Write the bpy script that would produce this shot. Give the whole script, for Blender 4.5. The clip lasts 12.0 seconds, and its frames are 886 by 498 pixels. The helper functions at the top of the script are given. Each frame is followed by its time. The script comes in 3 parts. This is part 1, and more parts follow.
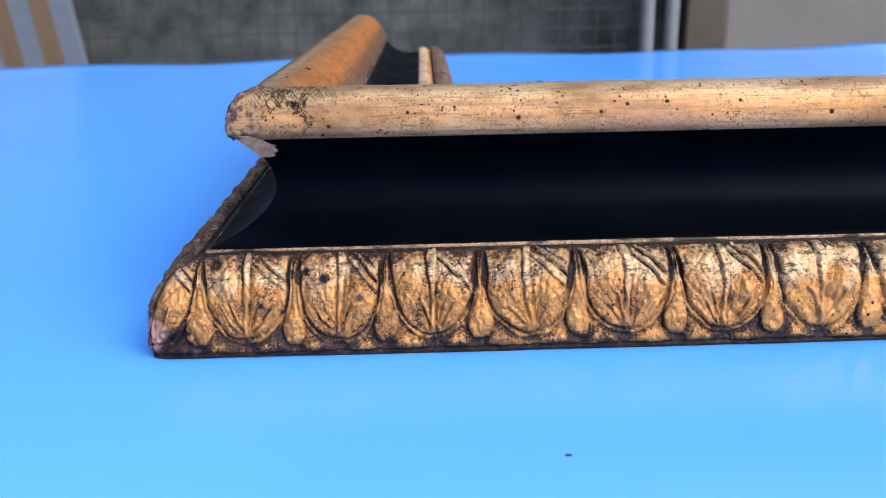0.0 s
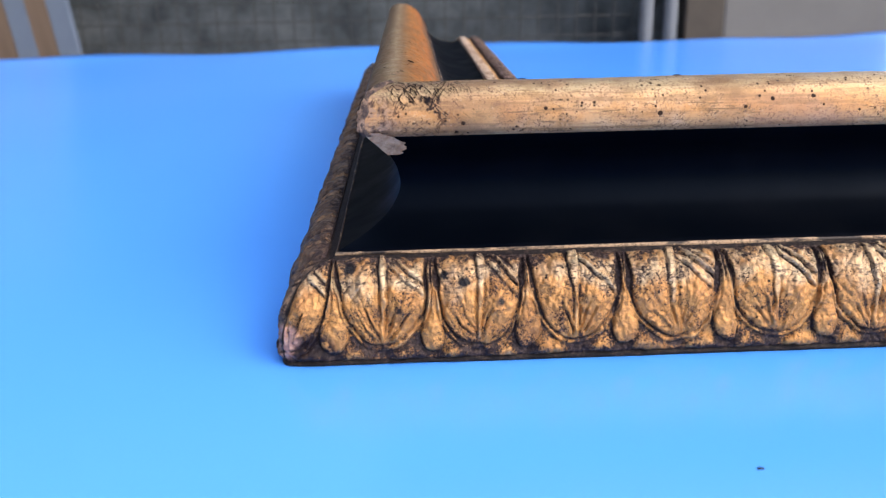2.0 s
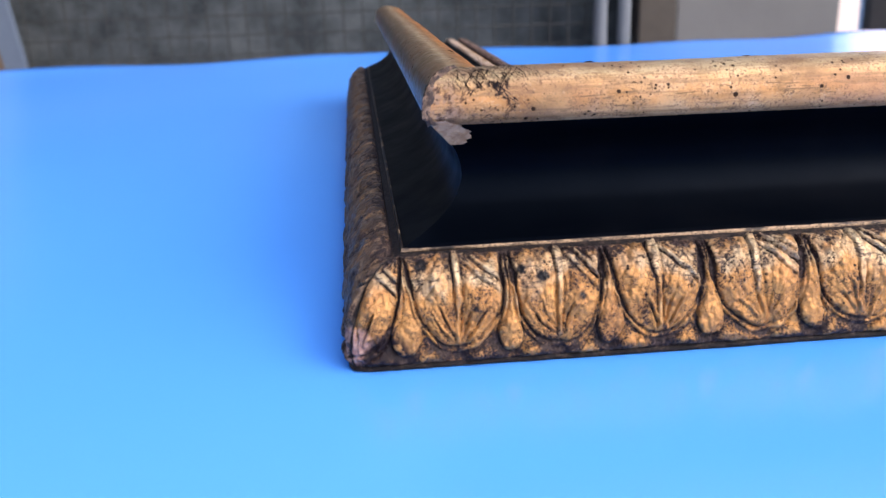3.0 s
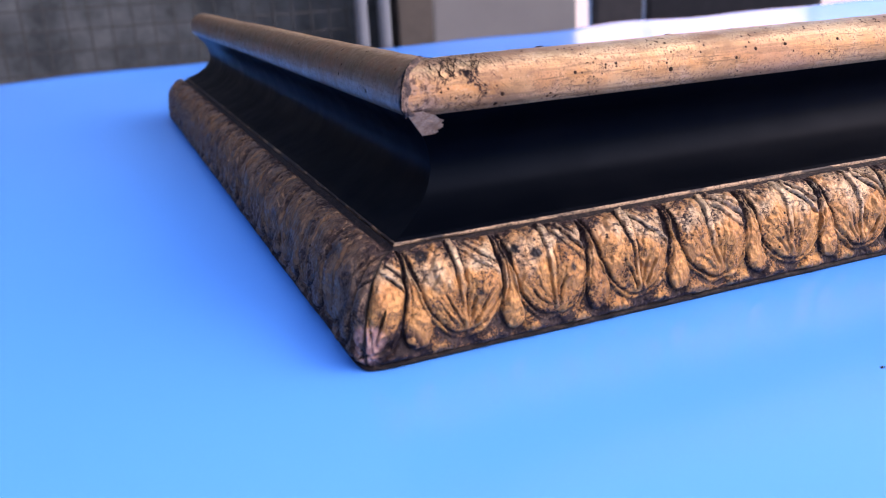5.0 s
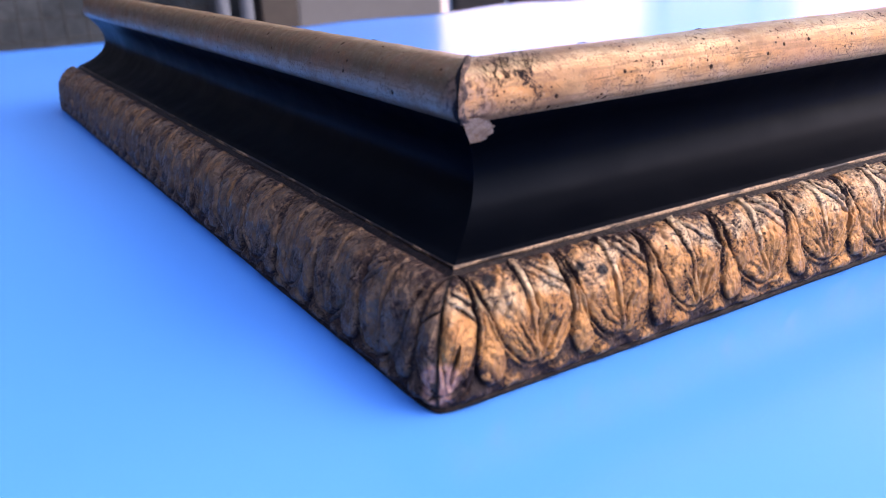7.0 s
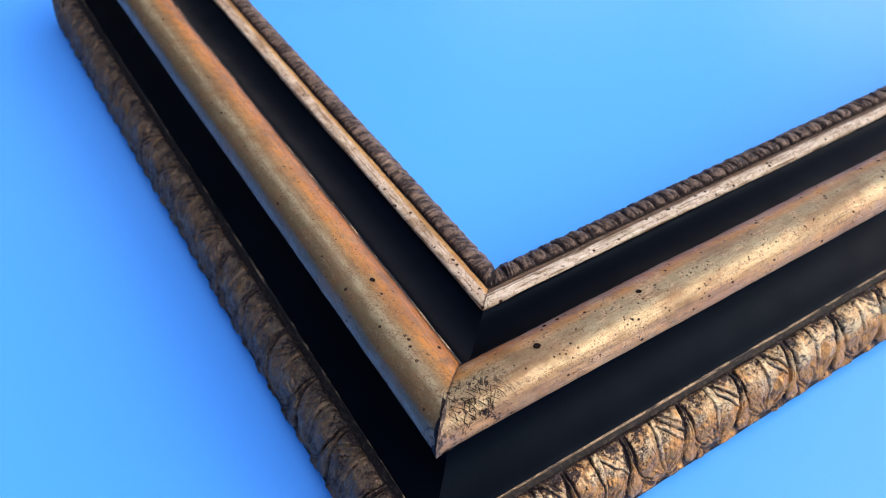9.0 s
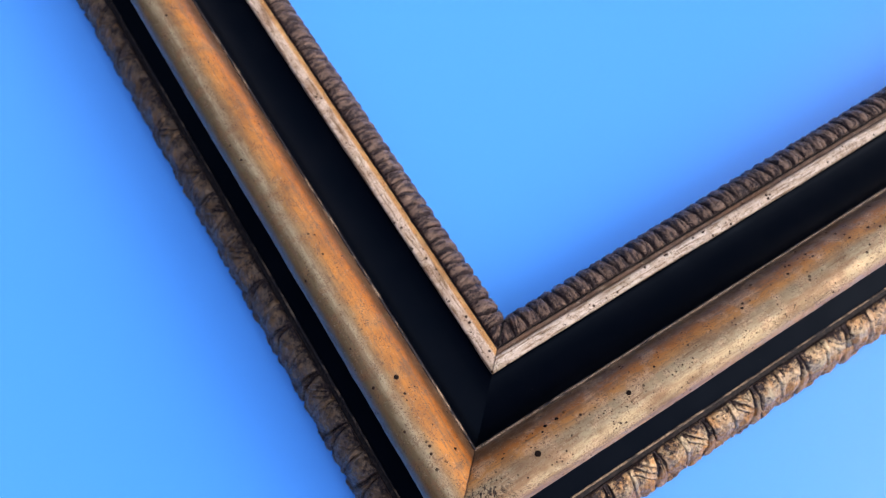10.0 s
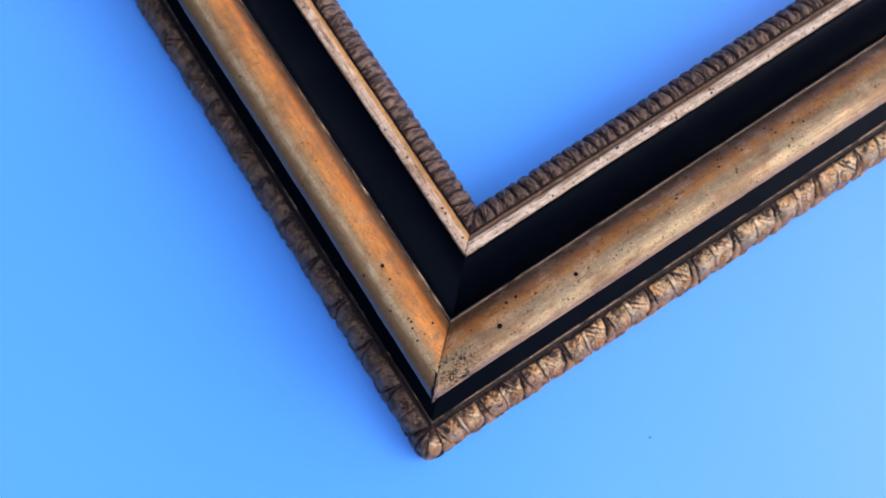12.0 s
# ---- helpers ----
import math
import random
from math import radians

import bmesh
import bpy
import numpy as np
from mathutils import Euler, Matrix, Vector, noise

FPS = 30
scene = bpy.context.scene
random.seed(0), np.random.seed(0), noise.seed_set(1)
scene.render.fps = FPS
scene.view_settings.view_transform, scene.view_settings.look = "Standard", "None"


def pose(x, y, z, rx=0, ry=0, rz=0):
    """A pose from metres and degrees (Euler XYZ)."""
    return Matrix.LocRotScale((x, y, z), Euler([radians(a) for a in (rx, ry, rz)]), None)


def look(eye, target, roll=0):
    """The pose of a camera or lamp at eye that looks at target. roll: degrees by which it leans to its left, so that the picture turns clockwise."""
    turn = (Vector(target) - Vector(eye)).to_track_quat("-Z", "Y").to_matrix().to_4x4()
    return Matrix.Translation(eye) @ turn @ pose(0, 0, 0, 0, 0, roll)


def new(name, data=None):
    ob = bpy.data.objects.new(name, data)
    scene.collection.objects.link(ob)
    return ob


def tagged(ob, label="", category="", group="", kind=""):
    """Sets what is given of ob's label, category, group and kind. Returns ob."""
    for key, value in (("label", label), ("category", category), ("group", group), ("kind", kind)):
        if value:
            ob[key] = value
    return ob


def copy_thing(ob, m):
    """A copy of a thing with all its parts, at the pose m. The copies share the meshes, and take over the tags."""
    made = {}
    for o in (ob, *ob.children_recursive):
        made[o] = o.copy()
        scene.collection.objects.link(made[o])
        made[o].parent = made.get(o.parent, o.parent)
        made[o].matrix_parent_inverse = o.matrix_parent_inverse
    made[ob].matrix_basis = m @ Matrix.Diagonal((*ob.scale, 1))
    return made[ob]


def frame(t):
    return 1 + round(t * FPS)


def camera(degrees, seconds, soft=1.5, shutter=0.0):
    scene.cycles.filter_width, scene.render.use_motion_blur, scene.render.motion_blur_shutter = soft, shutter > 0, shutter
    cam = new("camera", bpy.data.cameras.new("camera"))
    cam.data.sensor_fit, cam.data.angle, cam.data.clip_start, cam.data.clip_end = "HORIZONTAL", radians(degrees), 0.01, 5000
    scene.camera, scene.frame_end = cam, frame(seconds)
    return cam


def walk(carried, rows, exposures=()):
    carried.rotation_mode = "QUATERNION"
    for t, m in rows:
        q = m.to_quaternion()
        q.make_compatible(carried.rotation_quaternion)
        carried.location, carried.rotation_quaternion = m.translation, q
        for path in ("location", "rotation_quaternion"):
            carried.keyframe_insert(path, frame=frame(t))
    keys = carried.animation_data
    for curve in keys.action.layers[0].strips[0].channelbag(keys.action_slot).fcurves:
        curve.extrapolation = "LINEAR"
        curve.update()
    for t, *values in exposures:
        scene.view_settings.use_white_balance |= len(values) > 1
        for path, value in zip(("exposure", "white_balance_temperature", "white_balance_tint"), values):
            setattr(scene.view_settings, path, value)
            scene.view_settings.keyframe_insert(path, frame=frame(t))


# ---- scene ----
cam = camera(55.18, 12.0, soft=1.0)
# seconds, place in metres, turn in degrees
PATH = [
    (0, 0.06445, -0.18051, 0.08455, 71.784, 1.025, -1.449),
    (0.5, 0.05986, -0.17698, 0.08363, 71.494, 0.874, -1.789),
    (1, 0.05449, -0.17718, 0.08596, 71.408, 0.839, -1.731),
    (1.5, 0.04377, -0.17666, 0.08663, 71.098, 0.761, -2.06),
    (2, 0.03002, -0.17114, 0.08558, 70.986, 1.021, -2.393),
    (2.5, 0.01666, -0.16303, 0.08, 71.921, 1.461, -2.857),
    (3, 0.00462, -0.16006, 0.07891, 71.725, 1.585, -5.949),
    (3.5, -0.00024, -0.15796, 0.07519, 71.998, 1.959, -9.706),
    (5.5, -0.05118, -0.14134, 0.07774, 70.958, 2.568, -27.023),
    (6, -0.05661, -0.12743, 0.07556, 70.633, 1.74, -30.634),
    (6.5, -0.06766, -0.11776, 0.07423, 71.0, 1.866, -31.938),
    (8.5, -0.05609, -0.10074, 0.17895, 54.111, 0.374, -32.069),
    (9, -0.0402, -0.08135, 0.23887, 45.12, 0.368, -31.85),
    (9.5, -0.01443, -0.04362, 0.30528, 33.648, 1.265, -31.351),
    (10, 0.00801, 0.00413, 0.33436, 23.036, 0.417, -31.813),
    (10.5, 0.02401, 0.01053, 0.34053, 15.363, 1.044, -32.149),
    (11, 0.02533, 0.01346, 0.33414, 11.851, 1.057, -32.527),
    (11.5, 0.02897, 0.01702, 0.33899, 10.356, 1.46, -32.835),
    (12, 0.03051, 0.00544, 0.39097, 10.898, 2.225, -33.019),
]
walk(cam, [(t, pose(x, y, z, rx, ry, rz)) for t, x, y, z, rx, ry, rz in PATH], [
    (0.0, 0.93, 6600, 9), (2.5, 0.91, 6550, 11), (3.5, 0.88, 6500, 15), (5.5, 0.80, 6450, 29), (6.5, 0.88, 6450, 29),
    (8.5, 0.79, 6650, 9), (9.0, 0.73, 6500, 6), (10.0, 0.62, 6400, 11), (12.0, 0.59, 6400, 14)])
# a phone lens held close: shallow focus
cam.data.dof.use_dof = True
cam.data.dof.focus_distance = 0.23
cam.data.dof.aperture_fstop = 22.0

# ---- light ----
SUN_EL, SUN_AZ = 45.0, 128.0          # height, and degrees clockwise from +y
world = bpy.data.worlds.new("world")
scene.world = world
world.use_nodes = True
wn, wl = world.node_tree.nodes, world.node_tree.links
sky = wn.new("ShaderNodeTexSky")
sky.sky_type = "NISHITA"
sky.sun_disc = False
sky.sun_elevation = radians(SUN_EL)
sky.sun_rotation = radians(SUN_AZ)
sky.dust_density = 3.0
soft_sky = wn.new("ShaderNodeHueSaturation")
soft_sky.inputs["Saturation"].default_value = 1.0
wl.new(sky.outputs[0], soft_sky.inputs["Color"])
wl.new(soft_sky.outputs[0], wn["Background"].inputs["Color"])
wn["Background"].inputs["Strength"].default_value = 0.212
sun = new("sun", bpy.data.lights.new("sun", "SUN"))
sun.data.energy = 0.78
sun.data.angle = radians(80)
sun.data.color = (1.0, 0.80, 0.59)
a, e = radians(SUN_AZ), radians(SUN_EL)
sun.matrix_world = look((0, 0, 0), (-math.sin(a) * math.cos(e), -math.cos(a) * math.cos(e), -math.sin(e)))
sun.location = (2.0, -1.0, 3.0)


# ---- materials ----
class Mat:
    """Small helper round a node tree with a Principled surface."""

    def __init__(self, name, rough=0.5, metal=0.0, spec=0.5):
        self.m = bpy.data.materials.new(name)
        self.m.use_nodes = True
        self.n, self.l = self.m.node_tree.nodes, self.m.node_tree.links
        self.p = self.n["Principled BSDF"]
        self.p.inputs["Roughness"].default_value = rough
        self.p.inputs["Metallic"].default_value = metal
        self.p.inputs["Specular IOR Level"].default_value = spec
        self.co = self.n.new("ShaderNodeTexCoord").outputs["Object"]

    def put(self, socket, value):
        if isinstance(value, bpy.types.NodeSocket):
            self.l.new(value, socket)
        else:
            socket.default_value = value if not isinstance(value, tuple) or len(value) != 3 else (*value, 1.0)

    def stretch(self, sx, sy, sz, co=None):
        q = self.n.new("ShaderNodeMapping")
        q.inputs["Scale"].default_value = (sx, sy, sz)
        self.l.new(co or self.co, q.inputs["Vector"])
        return q.outputs[0]

    def turned(self, rx, ry, rz):
        q = self.n.new("ShaderNodeMapping")
        q.inputs["Rotation"].default_value = (radians(rx), radians(ry), radians(rz))
        self.l.new(self.co, q.inputs["Vector"])
        return q.outputs[0]

    def noise(self, scale, detail=4.0, rough=0.55, co=None, distort=0.0):
        q = self.n.new("ShaderNodeTexNoise")
        q.inputs["Scale"].default_value, q.inputs["Detail"].default_value = scale, detail
        q.inputs["Roughness"].default_value, q.inputs["Distortion"].default_value = rough, distort
        self.l.new(co or self.co, q.inputs["Vector"])
        return q.outputs["Fac"]

    def cells(self, scale, co=None, feature="F1", random=1.0):
        q = self.n.new("ShaderNodeTexVoronoi")
        q.feature = feature
        q.inputs["Scale"].default_value, q.inputs["Randomness"].default_value = scale, random
        self.l.new(co or self.co, q.inputs["Vector"])
        return q

    def ramp(self, fac, *stops):
        q = self.n.new("ShaderNodeValToRGB")
        while len(q.color_ramp.elements) < len(stops):
            q.color_ramp.elements.new(0.5)
        for el, (at, c) in zip(q.color_ramp.elements, stops):
            el.position = at
            el.color = (c, c, c, 1.0) if not isinstance(c, tuple) else (*c, 1.0)
        self.l.new(fac, q.inputs[0])
        return q.outputs[0]

    def mix(self, fac, a, b, blend="MIX"):
        q = self.n.new("ShaderNodeMix")
        q.data_type, q.blend_type = "RGBA", blend
        self.put(q.inputs[0], fac)
        self.put(q.inputs[6], a)
        self.put(q.inputs[7], b)
        return q.outputs[2]

    def math(self, op, a, b=0.0):
        q = self.n.new("ShaderNodeMath")
        q.operation = op
        self.put(q.inputs[0], a)
        self.put(q.inputs[1], b)
        return q.outputs[0]

    def near(self, place, radius, soft):
        """1 within radius of a place, falling to 0 over soft metres."""
        q = self.n.new("ShaderNodeVectorMath")
        q.operation = "DISTANCE"
        self.l.new(self.co, q.inputs[0])
        q.inputs[1].default_value = place
        r = self.n.new("ShaderNodeMapRange")
        self.l.new(q.outputs["Value"], r.inputs["Value"])
        r.inputs["From Min"].default_value, r.inputs["From Max"].default_value = radius, radius + soft
        r.inputs["To Min"].default_value, r.inputs["To Max"].default_value = 1.0, 0.0
        return r.outputs[0]

    def seam(self, width):
        """1 along the mitre joint, where x equals y."""
        q = self.n.new("ShaderNodeSeparateXYZ")
        self.l.new(self.co, q.inputs[0])
        gap = self.math("ABSOLUTE", self.math("ADD", self.math("SUBTRACT", q.outputs[0], q.outputs[1]), self.math("MULTIPLY", self.math("SUBTRACT", self.noise(600, 2), 0.5), width)))
        return self.ramp(self.math("DIVIDE", gap, width), (0.3, 1.0), (0.9, 0.0))

    def bump(self, height, strength, distance):
        q = self.n.new("ShaderNodeBump")
        q.inputs["Strength"].default_value, q.inputs["Distance"].default_value = strength, distance
        self.l.new(height, q.inputs["Height"])
        if self.p.inputs["Normal"].is_linked:
            self.l.new(self.p.inputs["Normal"].links[0].from_socket, q.inputs["Normal"])
        self.l.new(q.outputs[0], self.p.inputs["Normal"])

    def attr(self, name):
        q = self.n.new("ShaderNodeAttribute")
        q.attribute_name = name
        return q.outputs["Fac"]

    def done(self, color=None, rough=None, metal=None):
        for key, v in (("Base Color", color), ("Roughness", rough), ("Metallic", metal)):
            if v is not None:
                self.put(self.p.inputs[key], v)
        return self.m


def carved_gold(name, tone, deep, pale, glaze_at, metal):
    """Burnished gilding on carved wood: rubbed ridges, sky sheen and side shade put into the colour, umber glaze left
    in the cuts, pits and fly specks.
    """
    k = Mat(name)
    body = k.mix(k.ramp(k.noise(150, 4, 0.6), (0.40, 0.0), (0.66, 1.0)), tone, deep)
    # paler upper parts stand in for sky sheen, besides the rubbed ridges
    worn = k.math("ADD", k.attr("sheen_rub"), k.math("MULTIPLY", k.math("SUBTRACT", k.noise(520, 5, 0.7), 0.5), 0.9))
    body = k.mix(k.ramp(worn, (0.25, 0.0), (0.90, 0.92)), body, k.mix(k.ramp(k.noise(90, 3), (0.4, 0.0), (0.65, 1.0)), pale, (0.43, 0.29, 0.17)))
    # dark tone that puts the side rail's shade into its colour
    shade_tone = k.ramp(k.math("MULTIPLY", k.math("ADD", worn, 1.5), 0.5), (0.25, 0.92), (0.62, 0.0))
    body = k.mix(shade_tone, body, k.mix(k.ramp(k.noise(260, 4), (0.4, 0.0), (0.6, 1.0)), (0.075, 0.055, 0.043), (0.180, 0.130, 0.094)))
    body = k.mix(k.ramp(k.noise(760, 4, 0.7), (0.52, 0.0), (0.66, 0.45)), body, (0.085, 0.045, 0.026))
    flecks = k.ramp(k.noise(2500, 3, 0.65), (0.535, 0.0), (0.575, 1.0))
    flecks = k.math("MULTIPLY", flecks, k.ramp(k.noise(230, 3), (0.46, 0.05), (0.64, 1.0)))
    body = k.mix(flecks, body, (0.026, 0.017, 0.015))
    crack = k.ramp(k.noise(1300, 3, 0.6, k.stretch(0.22, 0.22, 1.0)), (0.57, 0.0), (0.61, 0.85))
    crack = k.math("MULTIPLY", crack, k.ramp(worn, (0.35, 0.0), (0.7, 1.0)))
    body = k.mix(crack, body, (0.06, 0.038, 0.030))
    pits = k.ramp(k.math("SUBTRACT", k.cells(430).outputs["Distance"], k.math("MULTIPLY", k.noise(300, 2), 0.18)), (0.05, 1.0), (0.085, 0.0))
    pits = k.math("MULTIPLY", pits, k.ramp(k.noise(80, 2), (0.53, 0.0), (0.59, 1.0)))
    body = k.mix(pits, body, (0.014, 0.010, 0.009))
    glaze = k.math("ADD", k.attr("glaze"), k.math("MULTIPLY", k.math("SUBTRACT", k.noise(1900, 4, 0.75), 0.5), 1.35))
    glaze = k.math("ADD", glaze, k.math("MULTIPLY", k.math("SUBTRACT", k.noise(420, 3, 0.6), 0.5), 0.45))
    dirt = k.ramp(glaze, (glaze_at - 0.07, 0.0), (glaze_at + 0.12, 1.0))
    color = k.mix(dirt, body, k.mix(k.ramp(k.noise(1600, 3), (0.45, 0.0), (0.65, 1.0)), (0.017, 0.011, 0.012), (0.062, 0.042, 0.038)))
    bare = k.math("MULTIPLY", k.near((0.001, 0.0002, 0.0058), 0.0036, 0.0010), k.ramp(k.noise(420, 4), (0.40, 0.0), (0.5, 1.0)))
    color = k.mix(bare, color, k.mix(k.ramp(k.noise(900, 3), (0.4, 0.0), (0.6, 1.0)), (0.25, 0.135, 0.12), (0.37, 0.235, 0.19)))
    for place, size in (((0.0408, 0.0026, 0.0178), 0.0010), ((0.0432, 0.0016, 0.0182), 0.0007), ((0.0488, 0.0000, 0.0140), 0.0006), ((0.0156, 0.0060, 0.0202), 0.0013),
                        ((0.0365, 0.0040, 0.0190), 0.0008), ((0.0262, 0.0000, 0.0125), 0.0005), ((0.0310, 0.0000, 0.0105), 0.0005)):
        blot = k.math("MULTIPLY", k.near(place, size, 0.0006), k.ramp(k.noise(900, 3), (0.32, 0.0), (0.42, 1.0)))
        color = k.mix(blot, color, (0.010, 0.008, 0.009))
    burnt = k.math("MULTIPLY", k.near((0.0078, -0.001, 0.0030), 0.0040, 0.002), k.ramp(k.noise(500, 3), (0.36, 0.0), (0.46, 1.0)))
    color = k.mix(burnt, color, (0.014, 0.009, 0.011))
    joint = k.math("MULTIPLY", k.seam(0.0009), 0.95)
    color = k.mix(joint, color, (0.010, 0.008, 0.008))
    dull = k.math("MAXIMUM", k.math("MAXIMUM", dirt, bare), k.math("MAXIMUM", k.math("MAXIMUM", pits, flecks), burnt))
    k.bump(k.ramp(dull, (0.0, 1.0), (1.0, 0.0)), 0.45, 0.0003)
    k.bump(k.noise(2300, 3, 0.6), 0.5, 0.00025)
    k.bump(k.noise(1000, 4, 0.6), 0.35, 0.0004)
    k.bump(k.noise(320, 3), 0.7, 0.0010)
    k.put(k.p.inputs["Specular IOR Level"], k.mix(dull, (0.45, 0.45, 0.45), (0.14, 0.14, 0.14)))
    rough = k.ramp(k.noise(500, 3), (0.3, 0.29), (0.7, 0.45))
    return k.done(color, k.mix(dull, rough, (0.5, 0.5, 0.5)), k.mix(dull, (metal, metal, metal), (0.0, 0.0, 0.0)))


def plain_gold(name, along, base, warm, worn, tones=(), pale=0.28, pitted=0.0, smears=0.6, gloss=0.0, metal=0.0):
    """Gilding on a smooth member, brushed along its length, with worm holes and scuffs."""
    k = Mat(name, spec=0.3)
    sx, sy = (0.3, 1.0) if along == "x" else (1.0, 0.3)
    lines = k.noise(900, 5, 0.6, k.stretch(sx, sy, 1.0))
    # bands across the roll carry sky sheen and shade in their colour
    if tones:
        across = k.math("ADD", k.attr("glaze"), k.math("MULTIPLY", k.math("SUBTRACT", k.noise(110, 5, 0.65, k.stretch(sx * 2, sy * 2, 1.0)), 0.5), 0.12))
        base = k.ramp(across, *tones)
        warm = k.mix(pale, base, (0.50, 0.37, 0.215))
    body = k.mix(k.ramp(lines, (0.38, 0.0), (0.68, 1.0)), base, warm)
    body = k.mix(k.ramp(k.noise(120, 5, 0.65), (0.5, 0.0), (0.66, 0.6)), body, worn)
    smear = k.ramp(k.noise(55, 4, 0.6, k.stretch(sx * 2, sy * 2, 1.0)), (0.52, 0.0), (0.66, smears))
    body = k.mix(smear, body, (0.15, 0.07, 0.028))
    chaff = k.ramp(k.noise(1700, 4, 0.7), (0.53, 0.0), (0.60, 0.9))
    body = k.mix(k.math("MULTIPLY", chaff, k.ramp(k.noise(240, 3), (0.38, 0.15), (0.55, 1.0))), body, (0.11, 0.065, 0.04))
    flake = k.ramp(k.noise(1300, 4, 0.7, k.turned(20, 40, 60)), (0.57, 0.0), (0.63, 0.4))
    body = k.mix(k.math("MULTIPLY", k.math("MULTIPLY", flake, 0.5 if tones else 1.0), k.ramp(k.noise(200, 3, 0.5, k.turned(50, 10, 0)), (0.45, 0.0), (0.6, 1.0))), body, (0.68, 0.58, 0.44))
    body = k.mix(k.ramp(k.noise(75, 2, 0.5, k.stretch(1.0, 1.3, 0.9)), (0.58, 0.0), (0.72, 0.10)), body, (0.40, 0.44, 0.27))
    scuff = k.ramp(k.noise(1200, 5, 0.7, k.stretch(sx * 2.5, sy, 1.0)), (0.60, 0.0), (0.66, 1.0))
    scuff = k.math("MULTIPLY", scuff, k.ramp(k.noise(110, 3), (0.48, 0.0), (0.6, 0.9)))
    body = k.mix(scuff, body, (0.10, 0.06, 0.04))
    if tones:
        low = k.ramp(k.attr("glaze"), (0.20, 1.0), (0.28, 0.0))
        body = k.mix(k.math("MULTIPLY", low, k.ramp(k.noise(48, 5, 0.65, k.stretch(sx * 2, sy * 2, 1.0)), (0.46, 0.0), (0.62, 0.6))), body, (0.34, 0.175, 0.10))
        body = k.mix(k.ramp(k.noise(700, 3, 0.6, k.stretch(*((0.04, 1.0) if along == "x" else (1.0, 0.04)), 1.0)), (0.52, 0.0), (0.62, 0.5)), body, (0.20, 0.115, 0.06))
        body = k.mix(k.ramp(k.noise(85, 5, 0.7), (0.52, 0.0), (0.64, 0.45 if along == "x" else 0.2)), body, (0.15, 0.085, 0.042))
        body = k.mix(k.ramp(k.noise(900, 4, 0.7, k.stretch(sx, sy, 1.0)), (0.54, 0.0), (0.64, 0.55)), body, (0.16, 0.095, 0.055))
    dots = k.cells(170)
    hole = k.ramp(k.math("SUBTRACT", dots.outputs["Distance"], k.math("MULTIPLY", k.noise(190, 1), 0.13)), (0.0, 1.0), (0.03, 0.0))
    small = k.ramp(k.cells(560).outputs["Distance"], (0.12, 1.0), (0.2, 0.0))
    small = k.math("MULTIPLY", small, k.ramp(k.noise(140, 2), (0.52 - pitted, 0.0), (0.56 - pitted, 1.0)))
    mid = k.ramp(k.math("SUBTRACT", k.cells(260, k.turned(0, 35, 25)).outputs["Distance"], k.math("MULTIPLY", k.noise(260, 2), 0.20)), (0.03, 1.0), (0.06, 0.0))
    mid = k.math("MULTIPLY", mid, k.ramp(k.noise(55, 2), (0.53 - pitted, 0.0), (0.59 - pitted, 1.0)))
    pits = k.math("MAXIMUM", k.math("MAXIMUM", hole, small), mid)
    fine = (0.05, 1.0) if along == "x" else (1.0, 0.05)
    scratch = k.ramp(k.noise(1500, 3, 0.6, k.stretch(*fine, 1.0)), (0.62 - 0.7 * pitted, 0.0), (0.67 - 0.6 * pitted, 0.9))
    scratch = k.math("MULTIPLY", scratch, k.ramp(k.noise(90, 3), (0.42 - pitted, 0.0), (0.58 - pitted, 1.0)))
    body = k.mix(scratch, body, (0.16, 0.095, 0.05))
    color = k.mix(pits, body, (0.035, 0.021, 0.015))
    # crazed, rubbed patch next to the mitre
    strokes = k.math("MAXIMUM", k.ramp(k.noise(1500, 2, 0.6, k.stretch(1.0, 0.16, 0.16, k.turned(0, 50, 25)), 1.6), (0.55, 0.0), (0.59, 1.0)),
                     k.ramp(k.noise(1300, 2, 0.6, k.stretch(1.0, 0.2, 0.2, k.turned(20, -30, -50)), 1.4), (0.57, 0.0), (0.61, 1.0)))
    strokes = k.math("MULTIPLY", strokes, k.ramp(k.noise(330, 3, 0.6), (0.44, 0.0), (0.54, 1.0)))
    gouge = k.math("MULTIPLY", k.near((0.0335, 0.0200, 0.0555), 0.0010, 0.0012), k.ramp(k.noise(700, 3), (0.42, 0.0), (0.5, 1.0)))
    patch = k.math("MAXIMUM", gouge, k.math("MULTIPLY", k.math("MULTIPLY", k.near((0.033, 0.0215, 0.0568), 0.006, 0.008), strokes), 0.95))
    color = k.mix(patch, color, (0.014, 0.011, 0.013))
    tip = k.math("MULTIPLY", k.near((0.0198, 0.0195, 0.0515), 0.0042, 0.0035), k.ramp(k.noise(420, 5, 0.7), (0.44, 0.0), (0.52, 1.0)))
    color = k.mix(k.math("MULTIPLY", tip, 0.9), color, k.mix(k.ramp(k.noise(700, 3), (0.45, 0.0), (0.55, 1.0)), (0.05, 0.028, 0.022), (0.28, 0.175, 0.115)))
    color = k.mix(k.math("MULTIPLY", k.seam(0.0006), 0.8), color, (0.03, 0.018, 0.014))
    if tones:
        k.p.inputs["Coat Weight"].default_value, k.p.inputs["Coat Roughness"].default_value = gloss, 0.25
    k.put(k.p.inputs["Specular IOR Level"], k.mix(k.math("MAXIMUM", pits, patch), (0.12 + gloss, 0.12 + gloss, 0.12 + gloss), (0.0, 0.0, 0.0)))
